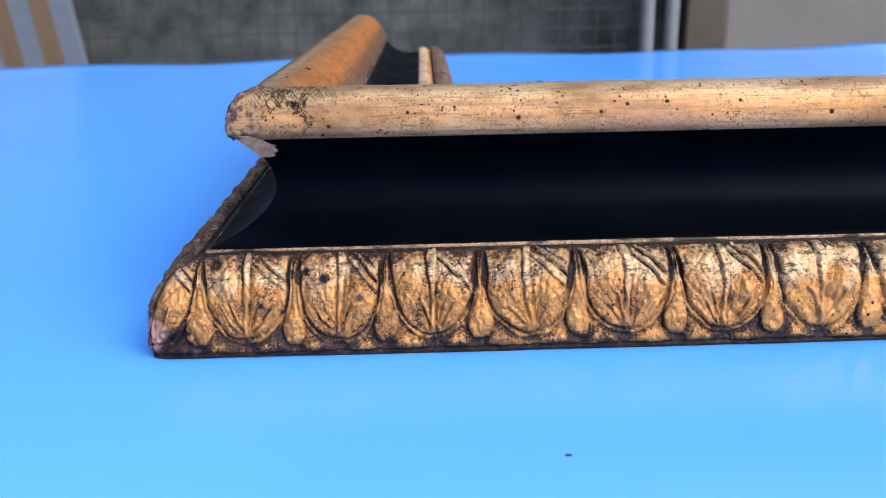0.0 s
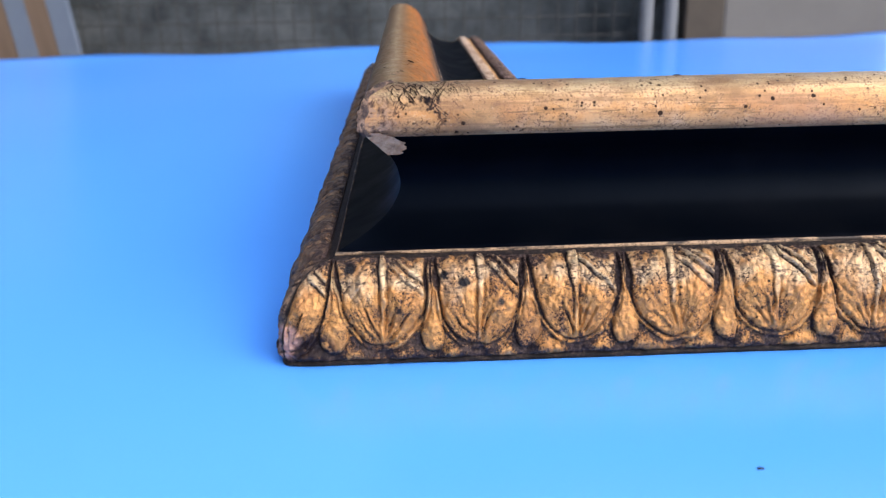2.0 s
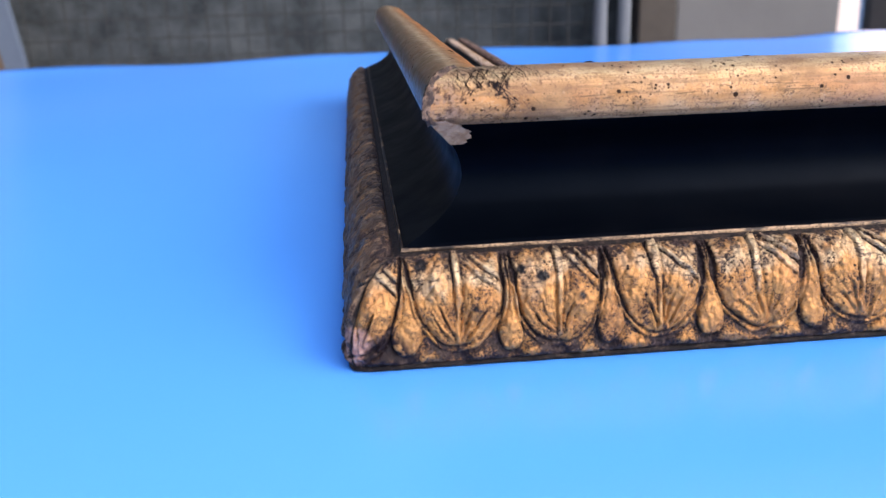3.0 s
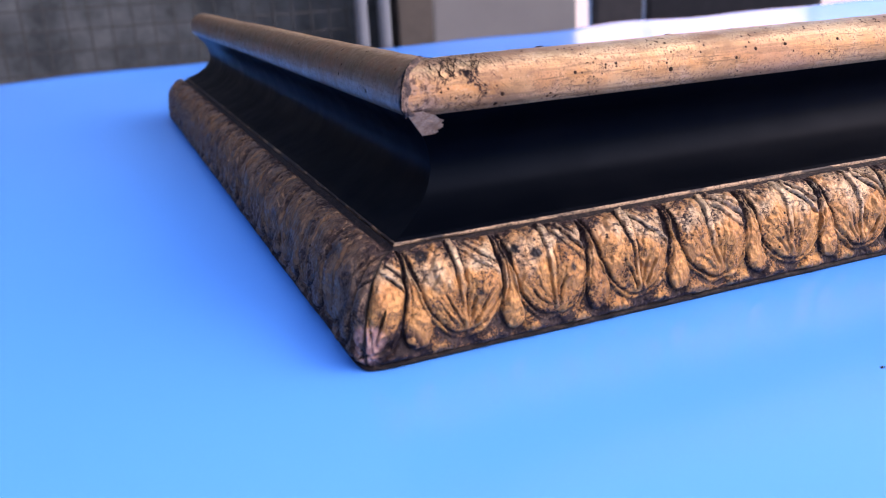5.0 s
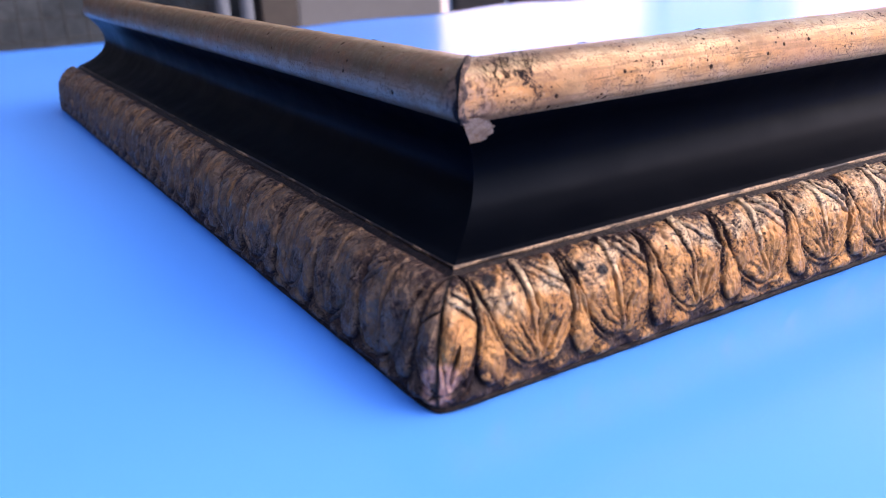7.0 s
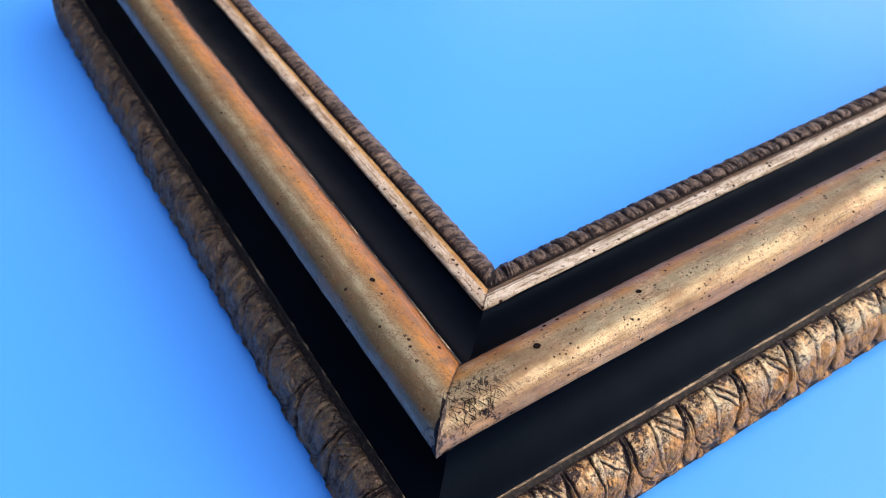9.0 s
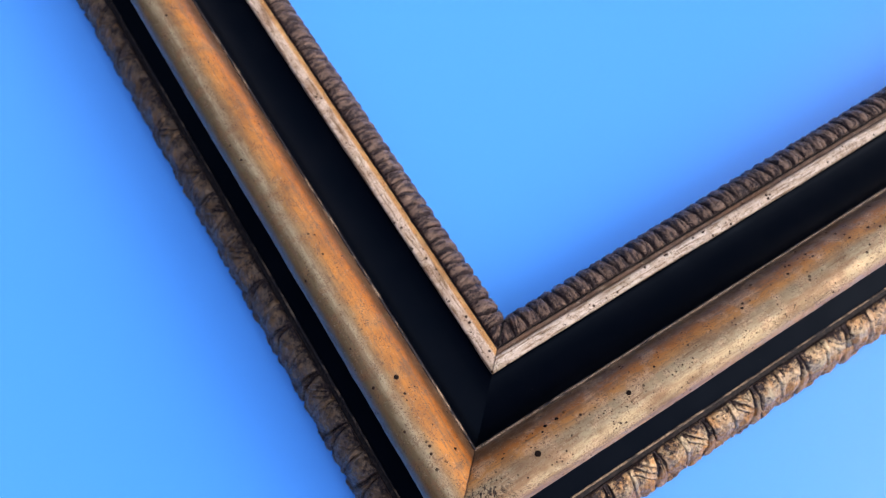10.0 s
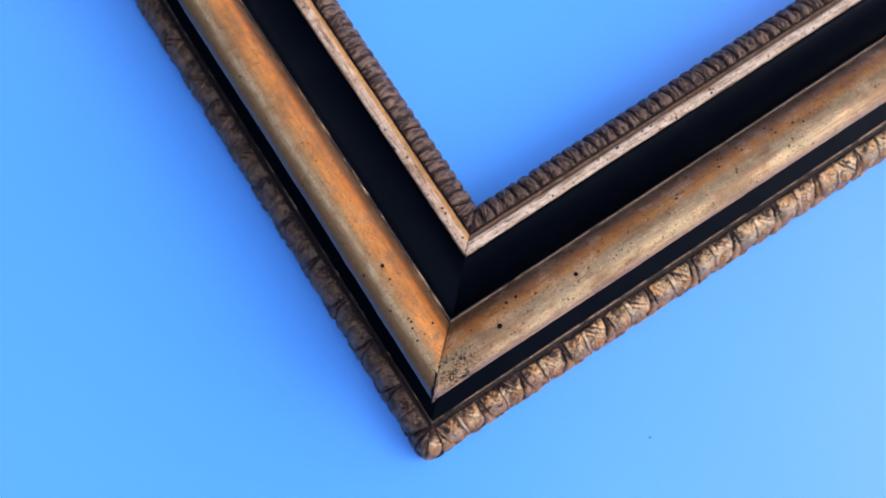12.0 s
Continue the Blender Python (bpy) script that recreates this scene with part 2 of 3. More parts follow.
    k.bump(k.ramp(pits, (0.0, 1.0), (1.0, 0.0)), 0.6, 0.0006)
    k.bump(lines, 0.25, 0.0003)
    k.bump(k.noise(220, 3), 0.4, 0.0007)
    return k.done(color, k.ramp(k.noise(400, 3), (0.3, 0.33), (0.7, 0.52)), k.mix(k.math("MAXIMUM", pits, patch), (metal, metal, metal), (0.0, 0.0, 0.0)))


def black_lacquer():
    k = Mat("black_lacquer", 0.3, 0.0, 0.042)
    color = k.mix(k.ramp(k.noise(60, 4), (0.45, 0.0), (0.75, 1.0)), (0.0005, 0.0010, 0.0024), (0.0014, 0.0019, 0.0034))
    specks = k.ramp(k.cells(150).outputs["Distance"], (0.02, 1.0), (0.035, 0.0))
    color = k.mix(specks, color, (0.015, 0.012, 0.011))
    k.p.inputs["Specular Tint"].default_value = (0.42, 0.62, 1.0, 1.0)
    k.bump(k.noise(160, 3), 0.08, 0.0008)
    return k.done(color, k.ramp(k.noise(90, 4), (0.3, 0.36), (0.7, 0.48)))


def dark_glaze():
    k = Mat("umber_glaze", 0.6, 0.0, 0.15)
    color = k.mix(k.ramp(k.noise(800, 4, 0.7), (0.5, 0.0), (0.66, 1.0)), (0.008, 0.006, 0.007), (0.050, 0.034, 0.027))
    k.bump(k.noise(900, 4), 0.8, 0.0005)
    return k.done(color)


def worn_bead(name, along, bare):
    """A thin gilded bead, rubbed through in places to the dark ground."""
    k = Mat(name, 0.5, 0.2)
    sx, sy = (0.35, 1.0) if along == "x" else (1.0, 0.35)
    gone = k.ramp(k.noise(260, 4, 0.65, k.stretch(sx, sy, 1.0)), (bare - 0.05, 0.0), (bare + 0.05, 1.0))
    k.bump(gone, 0.3, 0.0004)
    return k.done(k.mix(k.math("MULTIPLY", gone, k.ramp(k.noise(1500, 3, 0.7), (0.40, 0.25), (0.52, 1.0))), (0.014, 0.009, 0.009), (0.36, 0.245, 0.155)))


def bare_gesso():
    k = Mat("bare_gesso", 0.8)
    color = k.mix(k.ramp(k.noise(600, 4), (0.35, 0.0), (0.7, 1.0)), (0.28, 0.16, 0.09), (0.46, 0.30, 0.19))
    k.bump(k.noise(900, 4), 0.7, 0.0005)
    return k.done(color)


def crumbled_gesso():
    k = Mat("crumbled_gesso", 0.8)
    color = k.mix(k.ramp(k.noise(500, 4), (0.42, 0.0), (0.6, 1.0)), (0.045, 0.027, 0.022), (0.21, 0.135, 0.092))
    color = k.mix(k.ramp(k.noise(1300, 3, 0.7), (0.54, 0.0), (0.6, 1.0)), color, (0.03, 0.02, 0.018))
    k.bump(k.noise(1200, 4), 0.8, 0.0006)
    return k.done(color)


def raw_wood(name, light, dark, scale):
    k = Mat(name, 0.7)
    grain = k.noise(scale, 5, 0.6, k.stretch(1.0, 1.0, 0.08))
    k.bump(grain, 0.3, 0.002)
    return k.done(k.mix(k.ramp(grain, (0.35, 0.0), (0.65, 1.0)), dark, light))


def blue_sheet():
    k = Mat("blue_plastic", 0.3, 0.0, 0.4)
    color = k.mix(k.ramp(k.noise(3.0, 1), (0.3, 0.0), (0.7, 1.0)), (0.066, 0.322, 0.97), (0.088, 0.350, 0.97))
    color = k.mix(k.ramp(k.noise(1400, 2), (0.4, 0.0), (0.7, 0.08)), color, (0.10, 0.36, 0.97))
    k.bump(k.noise(1.6, 1), 0.05, 0.02)
    k.bump(k.noise(1800, 2), 0.03, 0.0003)
    return k.done(color, k.ramp(k.noise(2.5, 1), (0.2, 0.17), (0.8, 0.22)))


def painted(name, color, other, scale=30, rough=0.6):
    k = Mat(name, rough)
    k.bump(k.noise(scale * 8, 4), 0.2, 0.002)
    return k.done(k.mix(k.ramp(k.noise(scale, 5, 0.65), (0.35, 0.0), (0.7, 1.0)), color, other))


OUTER_GOLD = carved_gold("carved_gold", (0.42, 0.206, 0.064), (0.30, 0.138, 0.045), (0.47, 0.372, 0.232), 0.40, 0.46)
INNER_GOLD = carved_gold("carved_bronze", (0.15, 0.092, 0.062), (0.11, 0.065, 0.045), (0.26, 0.18, 0.13), 0.38, 0.2)
# roll tones: painted pale sky sheen, painted shade towards the lip
ROLL_X = plain_gold("rubbed_sheen_gold_front", "x", (0.4, 0.2, 0.08), (0.54, 0.37, 0.21), (0.55, 0.36, 0.21),
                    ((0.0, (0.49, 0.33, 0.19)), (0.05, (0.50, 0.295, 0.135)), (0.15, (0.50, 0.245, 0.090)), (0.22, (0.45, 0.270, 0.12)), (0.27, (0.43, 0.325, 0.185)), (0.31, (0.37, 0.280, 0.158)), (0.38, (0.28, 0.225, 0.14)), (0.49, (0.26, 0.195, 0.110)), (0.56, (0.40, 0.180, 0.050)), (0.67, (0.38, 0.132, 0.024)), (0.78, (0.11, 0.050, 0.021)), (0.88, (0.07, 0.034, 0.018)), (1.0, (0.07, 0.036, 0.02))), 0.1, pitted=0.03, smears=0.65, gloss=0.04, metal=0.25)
ROLL_Y = plain_gold("rubbed_sheen_gold_side", "y", (0.4, 0.2, 0.08), (0.54, 0.37, 0.21), (0.26, 0.12, 0.05),
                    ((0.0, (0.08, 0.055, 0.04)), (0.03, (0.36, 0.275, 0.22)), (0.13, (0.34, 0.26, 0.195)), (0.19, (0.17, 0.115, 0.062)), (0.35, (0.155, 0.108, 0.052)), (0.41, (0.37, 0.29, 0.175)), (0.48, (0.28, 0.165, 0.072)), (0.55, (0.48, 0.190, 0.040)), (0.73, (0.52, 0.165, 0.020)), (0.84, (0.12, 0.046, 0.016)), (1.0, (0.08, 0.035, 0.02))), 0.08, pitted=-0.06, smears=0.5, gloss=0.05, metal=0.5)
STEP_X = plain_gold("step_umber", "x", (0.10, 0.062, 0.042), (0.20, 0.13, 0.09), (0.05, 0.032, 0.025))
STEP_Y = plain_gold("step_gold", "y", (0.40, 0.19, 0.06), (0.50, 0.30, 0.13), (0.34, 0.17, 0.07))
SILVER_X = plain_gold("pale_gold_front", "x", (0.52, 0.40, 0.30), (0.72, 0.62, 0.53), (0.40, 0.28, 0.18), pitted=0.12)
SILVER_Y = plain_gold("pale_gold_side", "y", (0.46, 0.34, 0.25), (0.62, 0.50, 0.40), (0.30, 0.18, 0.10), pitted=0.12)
BEAD_X, BEAD_Y, LIP_X = worn_bead("worn_bead_front", "x", 0.48), worn_bead("worn_bead_side", "y", 0.58), worn_bead("worn_lip_front", "x", 0.40)
BLACK, GLAZE, GESSO, BLUE = black_lacquer(), dark_glaze(), bare_gesso(), blue_sheet()
CRUMBLED = crumbled_gesso()
PINE = raw_wood("raw_pine", (0.45, 0.30, 0.17), (0.30, 0.18, 0.09), 60)
PIT = Mat("worm_hole_dark", 0.95, 0.0, 0.02).done((0.012, 0.008, 0.007))


# ---- mesh helpers ----
def part(name, verts, faces, material, parent, label="", smooth=True, glaze=None, sheen_rub=None):
    me = bpy.data.meshes.new(name)
    me.from_pydata([tuple(map(float, v)) for v in verts], [], faces)
    if smooth:
        me.polygons.foreach_set("use_smooth", [True] * len(me.polygons))
    for key, value in (("glaze", glaze), ("sheen_rub", sheen_rub)):
        if value is not None:
            me.attributes.new(key, "FLOAT", "POINT").data.foreach_set("value", np.asarray(value, dtype=np.float32).ravel())
    me.materials.append(material)
    me.update()
    ob = new(name, me)
    ob.parent = parent
    return tagged(ob, label) if label else ob


def thing(name, label, category, kind="", group=""):
    return tagged(new(name), label, category, group, kind)


def box(name, lo, hi, material, parent=None, label="", bevel=0.003):
    bm = bmesh.new()
    bmesh.ops.create_cube(bm, size=1.0)
    for v in bm.verts:
        v.co = [lo[i] + (v.co[i] + 0.5) * (hi[i] - lo[i]) for i in range(3)]
    if bevel:
        bmesh.ops.bevel(bm, geom=list(bm.edges), offset=bevel, segments=2, profile=0.5, affect="EDGES")
    me = bpy.data.meshes.new(name)
    bm.to_mesh(me)
    bm.free()
    me.materials.append(material)
    ob = new(name, me)
    ob.parent = parent
    return tagged(ob, label) if label else ob


def tube(name, a, b, r, material, parent=None, sides=16):
    a, b = Vector(a), Vector(b)
    q = (b - a).to_track_quat("Z", "Y")
    verts, faces = [], []
    for end in (a, b):
        for i in range(sides):
            w = 2 * math.pi * i / sides
            verts.append(end + q @ Vector((r * math.cos(w), r * math.sin(w), 0)))
    for i in range(sides):
        j = (i + 1) % sides
        faces.append((i, j, sides + j, sides + i))
    faces += [tuple(range(sides))[::-1], tuple(range(sides, 2 * sides))]
    return part(name, verts, faces, material, parent, smooth=False)


def curve_through(points, count):
    """Points spaced evenly along a smooth line through the given ones."""
    p = np.array(points, float)
    q = np.vstack([2 * p[0] - p[1], p, 2 * p[-1] - p[-2]])
    dense = []
    for i in range(1, len(q) - 2):
        for u in np.linspace(0, 1, 16, endpoint=False):
            dense.append(0.5 * (2 * q[i] + (q[i + 1] - q[i - 1]) * u + (2 * q[i - 1] - 5 * q[i] + 4 * q[i + 1] - q[i + 2]) * u**2
                                + (3 * q[i] - q[i - 1] - 3 * q[i + 1] + q[i + 2]) * u**3))
    dense.append(p[-1])
    dense = np.array(dense)
    run = np.concatenate([[0], np.cumsum(np.linalg.norm(np.diff(dense, axis=0), axis=1))])
    at = np.linspace(0, run[-1], count)
    return np.stack([np.interp(at, run, dense[:, 0]), np.interp(at, run, dense[:, 1])], 1)


def normals_of(p):
    t = np.gradient(p, axis=0)
    n = np.stack([-t[:, 1], t[:, 0]], 1)
    return n / np.linalg.norm(n, axis=1)[:, None]


def wobble(s, seed, size):
    """Slow unevenness along a member, in metres."""
    r = np.random.RandomState(seed)
    out = np.zeros_like(s)
    for f in (35, 80, 190, 430):
        out += np.sin(s * f * (0.8 + 0.4 * r.rand()) + 6.3 * r.rand()) * size * r.rand() / (f / 35) ** 0.5
    return out


def grain(u, v, seed):
    """Smooth random field over (u, v), about -1 to 1, features one unit across."""
    r = np.random.RandomState(seed).uniform(-1, 1, (97, 89))
    u, v = np.broadcast_arrays(u, v)
    i, j = np.floor(u).astype(int), np.floor(v).astype(int)
    f, g = u - i, v - j
    f, g = f * f * (3 - 2 * f), g * g * (3 - 2 * g)
    a, c = r[i % 97, j % 89] * (1 - f) + r[(i + 1) % 97, j % 89] * f, r[i % 97, (j + 1) % 89] * (1 - f) + r[(i + 1) % 97, (j + 1) % 89] * f
    return a * (1 - g) + c * g


def swept(name, leg, profile, s0, s1, step, material, parent, label="", relief=None, seed=0, worn=0.0):
    """A length of moulding: the profile (outward distance, height) carried along a leg; s0 None starts it at the mitre, its point rubbed back by worn."""
    n = max(2, int(round((s1 - (s0 or 0.0)) / step)) + 1)
    k = np.linspace(0, 1, n)[:, None]
    nor = normals_of(profile)[None, :, :]
    first = (profile[None, :, 0] if s0 is None else np.full((1, len(profile)), s0))
    s = first + k * (s1 - first)
    h, glaze, sheen_rub = (*relief(s, np.linspace(0, 1, len(profile))[None, :]), None)[:3] if relief else (wobble(s, seed, 0.00012), None, None)
    if s0 is None:
        h = h * np.clip((s - first) / 0.0022, 0, 1) ** 0.6
    d = profile[None, :, 0] + nor[:, :, 0] * h
    z = profile[None, :, 1] + nor[:, :, 1] * h
    if s0 is None:
        d = d + worn * np.exp(-(s - first) / 0.0022)
        s = d + k * (s1 - d)
    x, y = (s, d) if leg == "front" else (d, s)
    m = len(profile)
    verts = np.stack([x, y, z], 2).reshape(-1, 3)
    i = (np.arange(n - 1)[:, None] * m + np.arange(m - 1)[None, :]).ravel()
    quads = np.stack([i, i + m, i + m + 1, i + 1] if leg == "front" else [i, i + 1, i + m + 1, i + m], 1)
    return part(name, verts, quads.tolist(), material, parent, label, glaze=glaze, sheen_rub=sheen_rub)


# ---- the frame corner: profile from the outside in ----
FOOT = [(-0.0004, 0.0), (-0.0008, 0.0003), (-0.0007, 0.0008), (-0.0002, 0.0013)]
EGG = [(-0.0003, 0.0011), (-0.0008, 0.0030), (-0.0005, 0.0070), (0.0007, 0.0108), (0.0020, 0.0145), (0.0043, 0.0184), (0.0068, 0.0205), (0.0099, 0.0213)]
CHANNEL = [(0.0099, 0.0212), (0.0102, 0.0208), (0.0108, 0.0211), (0.0113, 0.0214), (0.0119, 0.0217)]
BEAD = [(0.0119, 0.0217), (0.01195, 0.0222), (0.0122, 0.02245), (0.0125, 0.0223)]
COVE = [(0.0125, 0.0222), (0.0130, 0.0226), (0.0175, 0.0242), (0.0214, 0.0262), (0.0250, 0.0292), (0.0271, 0.0336), (0.0265, 0.0383), (0.0247, 0.0419), (0.0219, 0.0452), (0.0201, 0.0474)]
ROLL = [(0.0203, 0.0470), (0.0190, 0.0484), (0.0186, 0.0506), (0.0191, 0.0536), (0.0203, 0.0561), (0.0228, 0.0579), (0.0262, 0.0584), (0.0297, 0.0578),
        (0.0337, 0.0559), (0.0376, 0.0520), (0.0402, 0.0472), (0.0413, 0.0437)]
LIP = [(0.0412, 0.0439), (0.0415, 0.0442), (0.0420, 0.0440), (0.0423, 0.0429)]
INNER_COVE = [(0.0423, 0.0429), (0.0431, 0.0408), (0.0460, 0.0377), (0.0505, 0.0354), (0.0555, 0.0343), (0.0596, 0.0345), (0.0618, 0.0354), (0.0623, 0.0361)]
FILLET = [(0.0622, 0.0357), (0.0624, 0.0368), (0.0636, 0.0373), (0.0661, 0.0373), (0.0668, 0.0366)]
STEP = [(0.0668, 0.0366), (0.0677, 0.0359), (0.0688, 0.0357)]
GROOVE = [(0.0688, 0.0357), (0.0693, 0.0351), (0.0698, 0.0353)]
LEAF = [(0.0697, 0.0353), (0.0710, 0.0364), (0.0741, 0.0359), (0.0769, 0.0333), (0.0786, 0.0298), (0.0787, 0.0274)]
BACK = [(0.0787, 0.0274), (0.0778, 0.0258), (0.0716, 0.0256), (0.0716, 0.0004), (0.0030, 0.0004)]
FRONT_END, SIDE_END = 0.44, 0.383
PITCH, FIRST = 0.0224, 0.0107
# the front eggs were not set out quite evenly
DRIFT_AT = [FIRST + PITCH * i for i in range(9)]
DRIFT = [0.0013, 0.0005, -0.0010, -0.0015, -0.0012, -0.0009, -0.0008, -0.0005, 0.0]


def drift(leg, s):
    return np.interp(s, DRIFT_AT, DRIFT) if leg == "front" else 0.0 * s


def egg_relief(leg, seed, side_shade):
    """Carved egg and dart: rounded eggs with a mid rib, a fan of cuts low down and slanting veins high up, pear-shaped darts between."""
    def bell(x, wide):
        return np.exp(-(x / wide) ** 2)

    def rise(x, lo, hi):
        t = np.clip((x - lo) / (hi - lo), 0, 1)
        return t * t * (3 - 2 * t)

    def field(s, v):
        v = np.broadcast_to(v, s.shape)
        run = (s - drift(leg, s) - FIRST) / PITCH
        unit = np.floor(run)
        a = run - unit - 0.5
        edge = np.clip(v / 0.04, 0, 1) * np.clip((1 - v) / 0.04, 0, 1)

        def chance(f, g):
            r = np.sin(unit * f + seed * g) * 43758.5453
            return r - np.floor(r)
        r, r2, r3 = chance(12.9898, 1.0), chance(78.233, 1.7), chance(37.719, 2.3)
        # the carver's hand: nothing quite straight or even
        a = a + 0.010 * np.sin(7 * v + 6 * r) + 0.016 * grain(s * 330, v * 4, seed) + 0.008 * grain(s * 1100, v * 15, seed + 21)
        v = v + 0.016 * grain(s * 300, v * 5, seed + 1) + 0.03 * (r2 - 0.5) * np.exp(-(v / 0.5) ** 2)
        b, c = np.abs(a), 0.5 - np.abs(a)
        uneven = np.clip(0.85 + 0.6 * grain(s * 500, v * 9, seed + 7), 0.2, 1.4)
        # the egg's outline: straight sides above, a blunt point below
        wide = 0.425 + 0.02 * (r3 - 0.5) + 0.040 * rise(v, 0.66, 0.97)
        rho = ((b / wide) ** 2 + (np.maximum(0.64 - v, 0) / (0.50 + 0.03 * (r - 0.5))) ** 2) ** 0.5
        e = (1 - rho) * wide
        inside = 1 / (1 + np.exp(-np.clip(e / 0.007, -40, 40)))
        outside = 1 - inside
        belly = np.sqrt(np.clip(1 - rho ** 2, 0, 1))
        left = bell(a + 0.21, 0.13) * bell(v - 0.66, 0.24)
        right = bell(a - 0.20, 0.12) * bell(v - 0.50, 0.17)
        h = inside * (0.0002 + 0.0006 * belly + 0.0008 * left + 0.0010 * right - 0.0004 * bell(a, 0.10) * bell(v - 0.32, 0.14))
        # mid rib with a cut down each side
        bend = a - 0.014 * np.sin(5 * v + 5 * r2)
        half = 0.020 + 0.022 * rise(v, 0.3, 0.95)
        alive = rise(v, 0.16, 0.24)
        rib = 1 / (1 + np.exp(np.clip((np.abs(bend) - half) / 0.006, -40, 40))) * alive
        groove_l = bell(bend + half + 0.012, 0.0105) * alive * uneven * (0.5 + 0.6 * rise(v, 0.35, 0.75))
        groove_r = bell(bend - half - 0.014, 0.011) * alive * uneven * 0.7
        h += inside * (0.0005 * rib - 0.0007 * groove_l - 0.0005 * groove_r)
        # fan of cuts opening from the foot of the rib
        reach, turn = np.hypot(a, v - 0.12), np.arctan2(a, v - 0.12)
        fan, fold = 0, 0
        for at0, top, g in ((-0.42, 0.42, 1.0), (-0.74, 0.36, 0.8), (0.36, 0.36, 0.7), (0.66, 0.42, 1.0), (0.98, 0.30, 0.5)):
            at = at0 * (0.88 + 0.26 * r3) + 0.10 * grain(s * 190, v * 5, seed + 12)
            keep = rise(reach, 0.10, 0.16) * (1 - rise(reach, top - 0.05 + 0.06 * (r - 0.5), top + 0.02)) * (e > 0.012)
            g = g * np.clip(1.9 * chance(31.7 + 9 * at0, 1.9) - 0.2, 0.0, 1.2)
            fan = fan + g * bell((turn - at) * reach, 0.0095) * keep * uneven
            fold = fold + g * bell((turn - at) * reach - 0.028, 0.015) * keep
        h += inside * (0.00035 * fold - 0.00055 * fan)
        hatch = (0.5 + 0.5 * np.sin(44 * turn + 3 * grain(s * 260, v * 5, seed + 31) + 6 * r)) ** 4 * rise(reach, 0.12, 0.22) * uneven * inside * (1 - rib)
        h -= 0.00014 * hatch
        # slanting leaf veins in the upper half, mostly on one side
        veins, crest = 0, 0
        for q, g, f in ((1.14, 0.5, 5.1), (1.03, 1.2, 9.7), (0.91, 1.0, 14.3)):
            q = q + 0.08 * (r2 - 0.5) + 0.03 * grain(s * 250, v * 3, seed + 13)
            g = g * np.clip(1.7 * chance(f, 1.3), 0.15, 1.3)
            there = rise(bend, half + 0.005, half + 0.03) * (e > 0.02) * rise(v, 0.52, 0.60)
            veins = veins + g * bell(v + 0.95 * a - q, 0.014) * there * uneven
            crest = crest + g * bell(v + 0.95 * a - q - 0.042, 0.020) * there
            there = rise(-bend, half + 0.01, half + 0.04) * (e > 0.02) * rise(v, 0.5, 0.6) * (0.25 + 0.75 * (r3 > 0.6))
            veins = veins + 0.7 * g * bell(v - 0.9 * a - q + 0.05, 0.014) * there * uneven
        h += inside * (0.0004 * crest - 0.0007 * veins)
        # raised rim round the lower egg, cut in on both sides
        low = 1 - rise(v, 0.52, 0.78)
        cut = bell(e + 0.001, 0.0115) * uneven * (0.35 + 0.40 * (a < 0) + 0.45 * rise(v, 0.5, 0.7))
        rim = bell(e + 0.028, 0.015) * (0.2 + 0.8 * low) * np.clip(0.9 + 0.5 * grain(s * 350, v * 6, seed + 19), 0.3, 1.3)
        outer = bell(e + 0.054, 0.012) * low * uneven * 0.7
        h += -0.0007 * cut + 0.0005 * rim - 0.0005 * outer * outside
        # the dart, a pear hanging on a thin stem
        girth = (0.026 + 0.118 * (1 - rise(v, 0.14, 0.80))) * np.sqrt(np.clip(1 - (np.maximum(0.27 - v, 0) / (0.175 + 0.03 * (r2 - 0.5))) ** 2, 0.003, 1))
        girth = girth * (0.94 + 0.14 * grain(s * 240, v * 4, seed + 33))
        pear = np.sqrt(np.clip(1 - (c / girth) ** 2, 0, 1)) * (1 - 0.55 * rise(v, 0.5, 0.78))
        bulb = 1 / (1 + np.exp(np.clip((c - girth) / 0.007, -40, 40)))
        seam = bell(c - girth - 0.006, 0.013) * rise(v, 0.08, 0.16) * (1 - rise(v, 0.6, 0.75)) * (0.45 + 0.55 * (a > 0)) * uneven
        ground = outside * (1 - bulb) * rise(v, 0.07, 0.14)
        h += outside * (0.0007 * pear + 0.0003 * bulb) - 0.0004 * ground - 0.0006 * seam
        neck = outside * rise(v, 0.58, 0.74)
        stem = bell(c - 0.014 + 0.02 * (r - 0.5), 0.014) * rise(v, 0.55, 0.68) * (1 - 0.6 * rise(v, 0.82, 0.95))
        h += -0.0006 * neck + outside * 0.0008 * stem
        # hollows and small scrolls along the foot
        base = 1 - rise(v, 0.06, 0.15)
        notch = (bell(b, 0.065) + bell(c, 0.07)) * bell(v - 0.075, 0.035)
        scroll = rise(0.15 + 1.0 * (0.10 - v) - np.abs(b - 0.26), -0.02, 0.10) * bell(v - 0.085, 0.06)
        h = h * (1 - 0.75 * base) - 0.0008 * notch + 0.0010 * scroll
        top = rise(v, 0.66, 0.86)
        h = h + 0.00036 * grain(s * 480, v * 9, seed + 2) + 0.00018 * grain(s * 1500, v * 30, seed + 3) + 0.00006 * grain(s * 3300, v * 70, seed + 23)
        h = h - 0.0001 * top * np.abs(grain(s * 900 + 14 * v, v * 30, seed + 11))
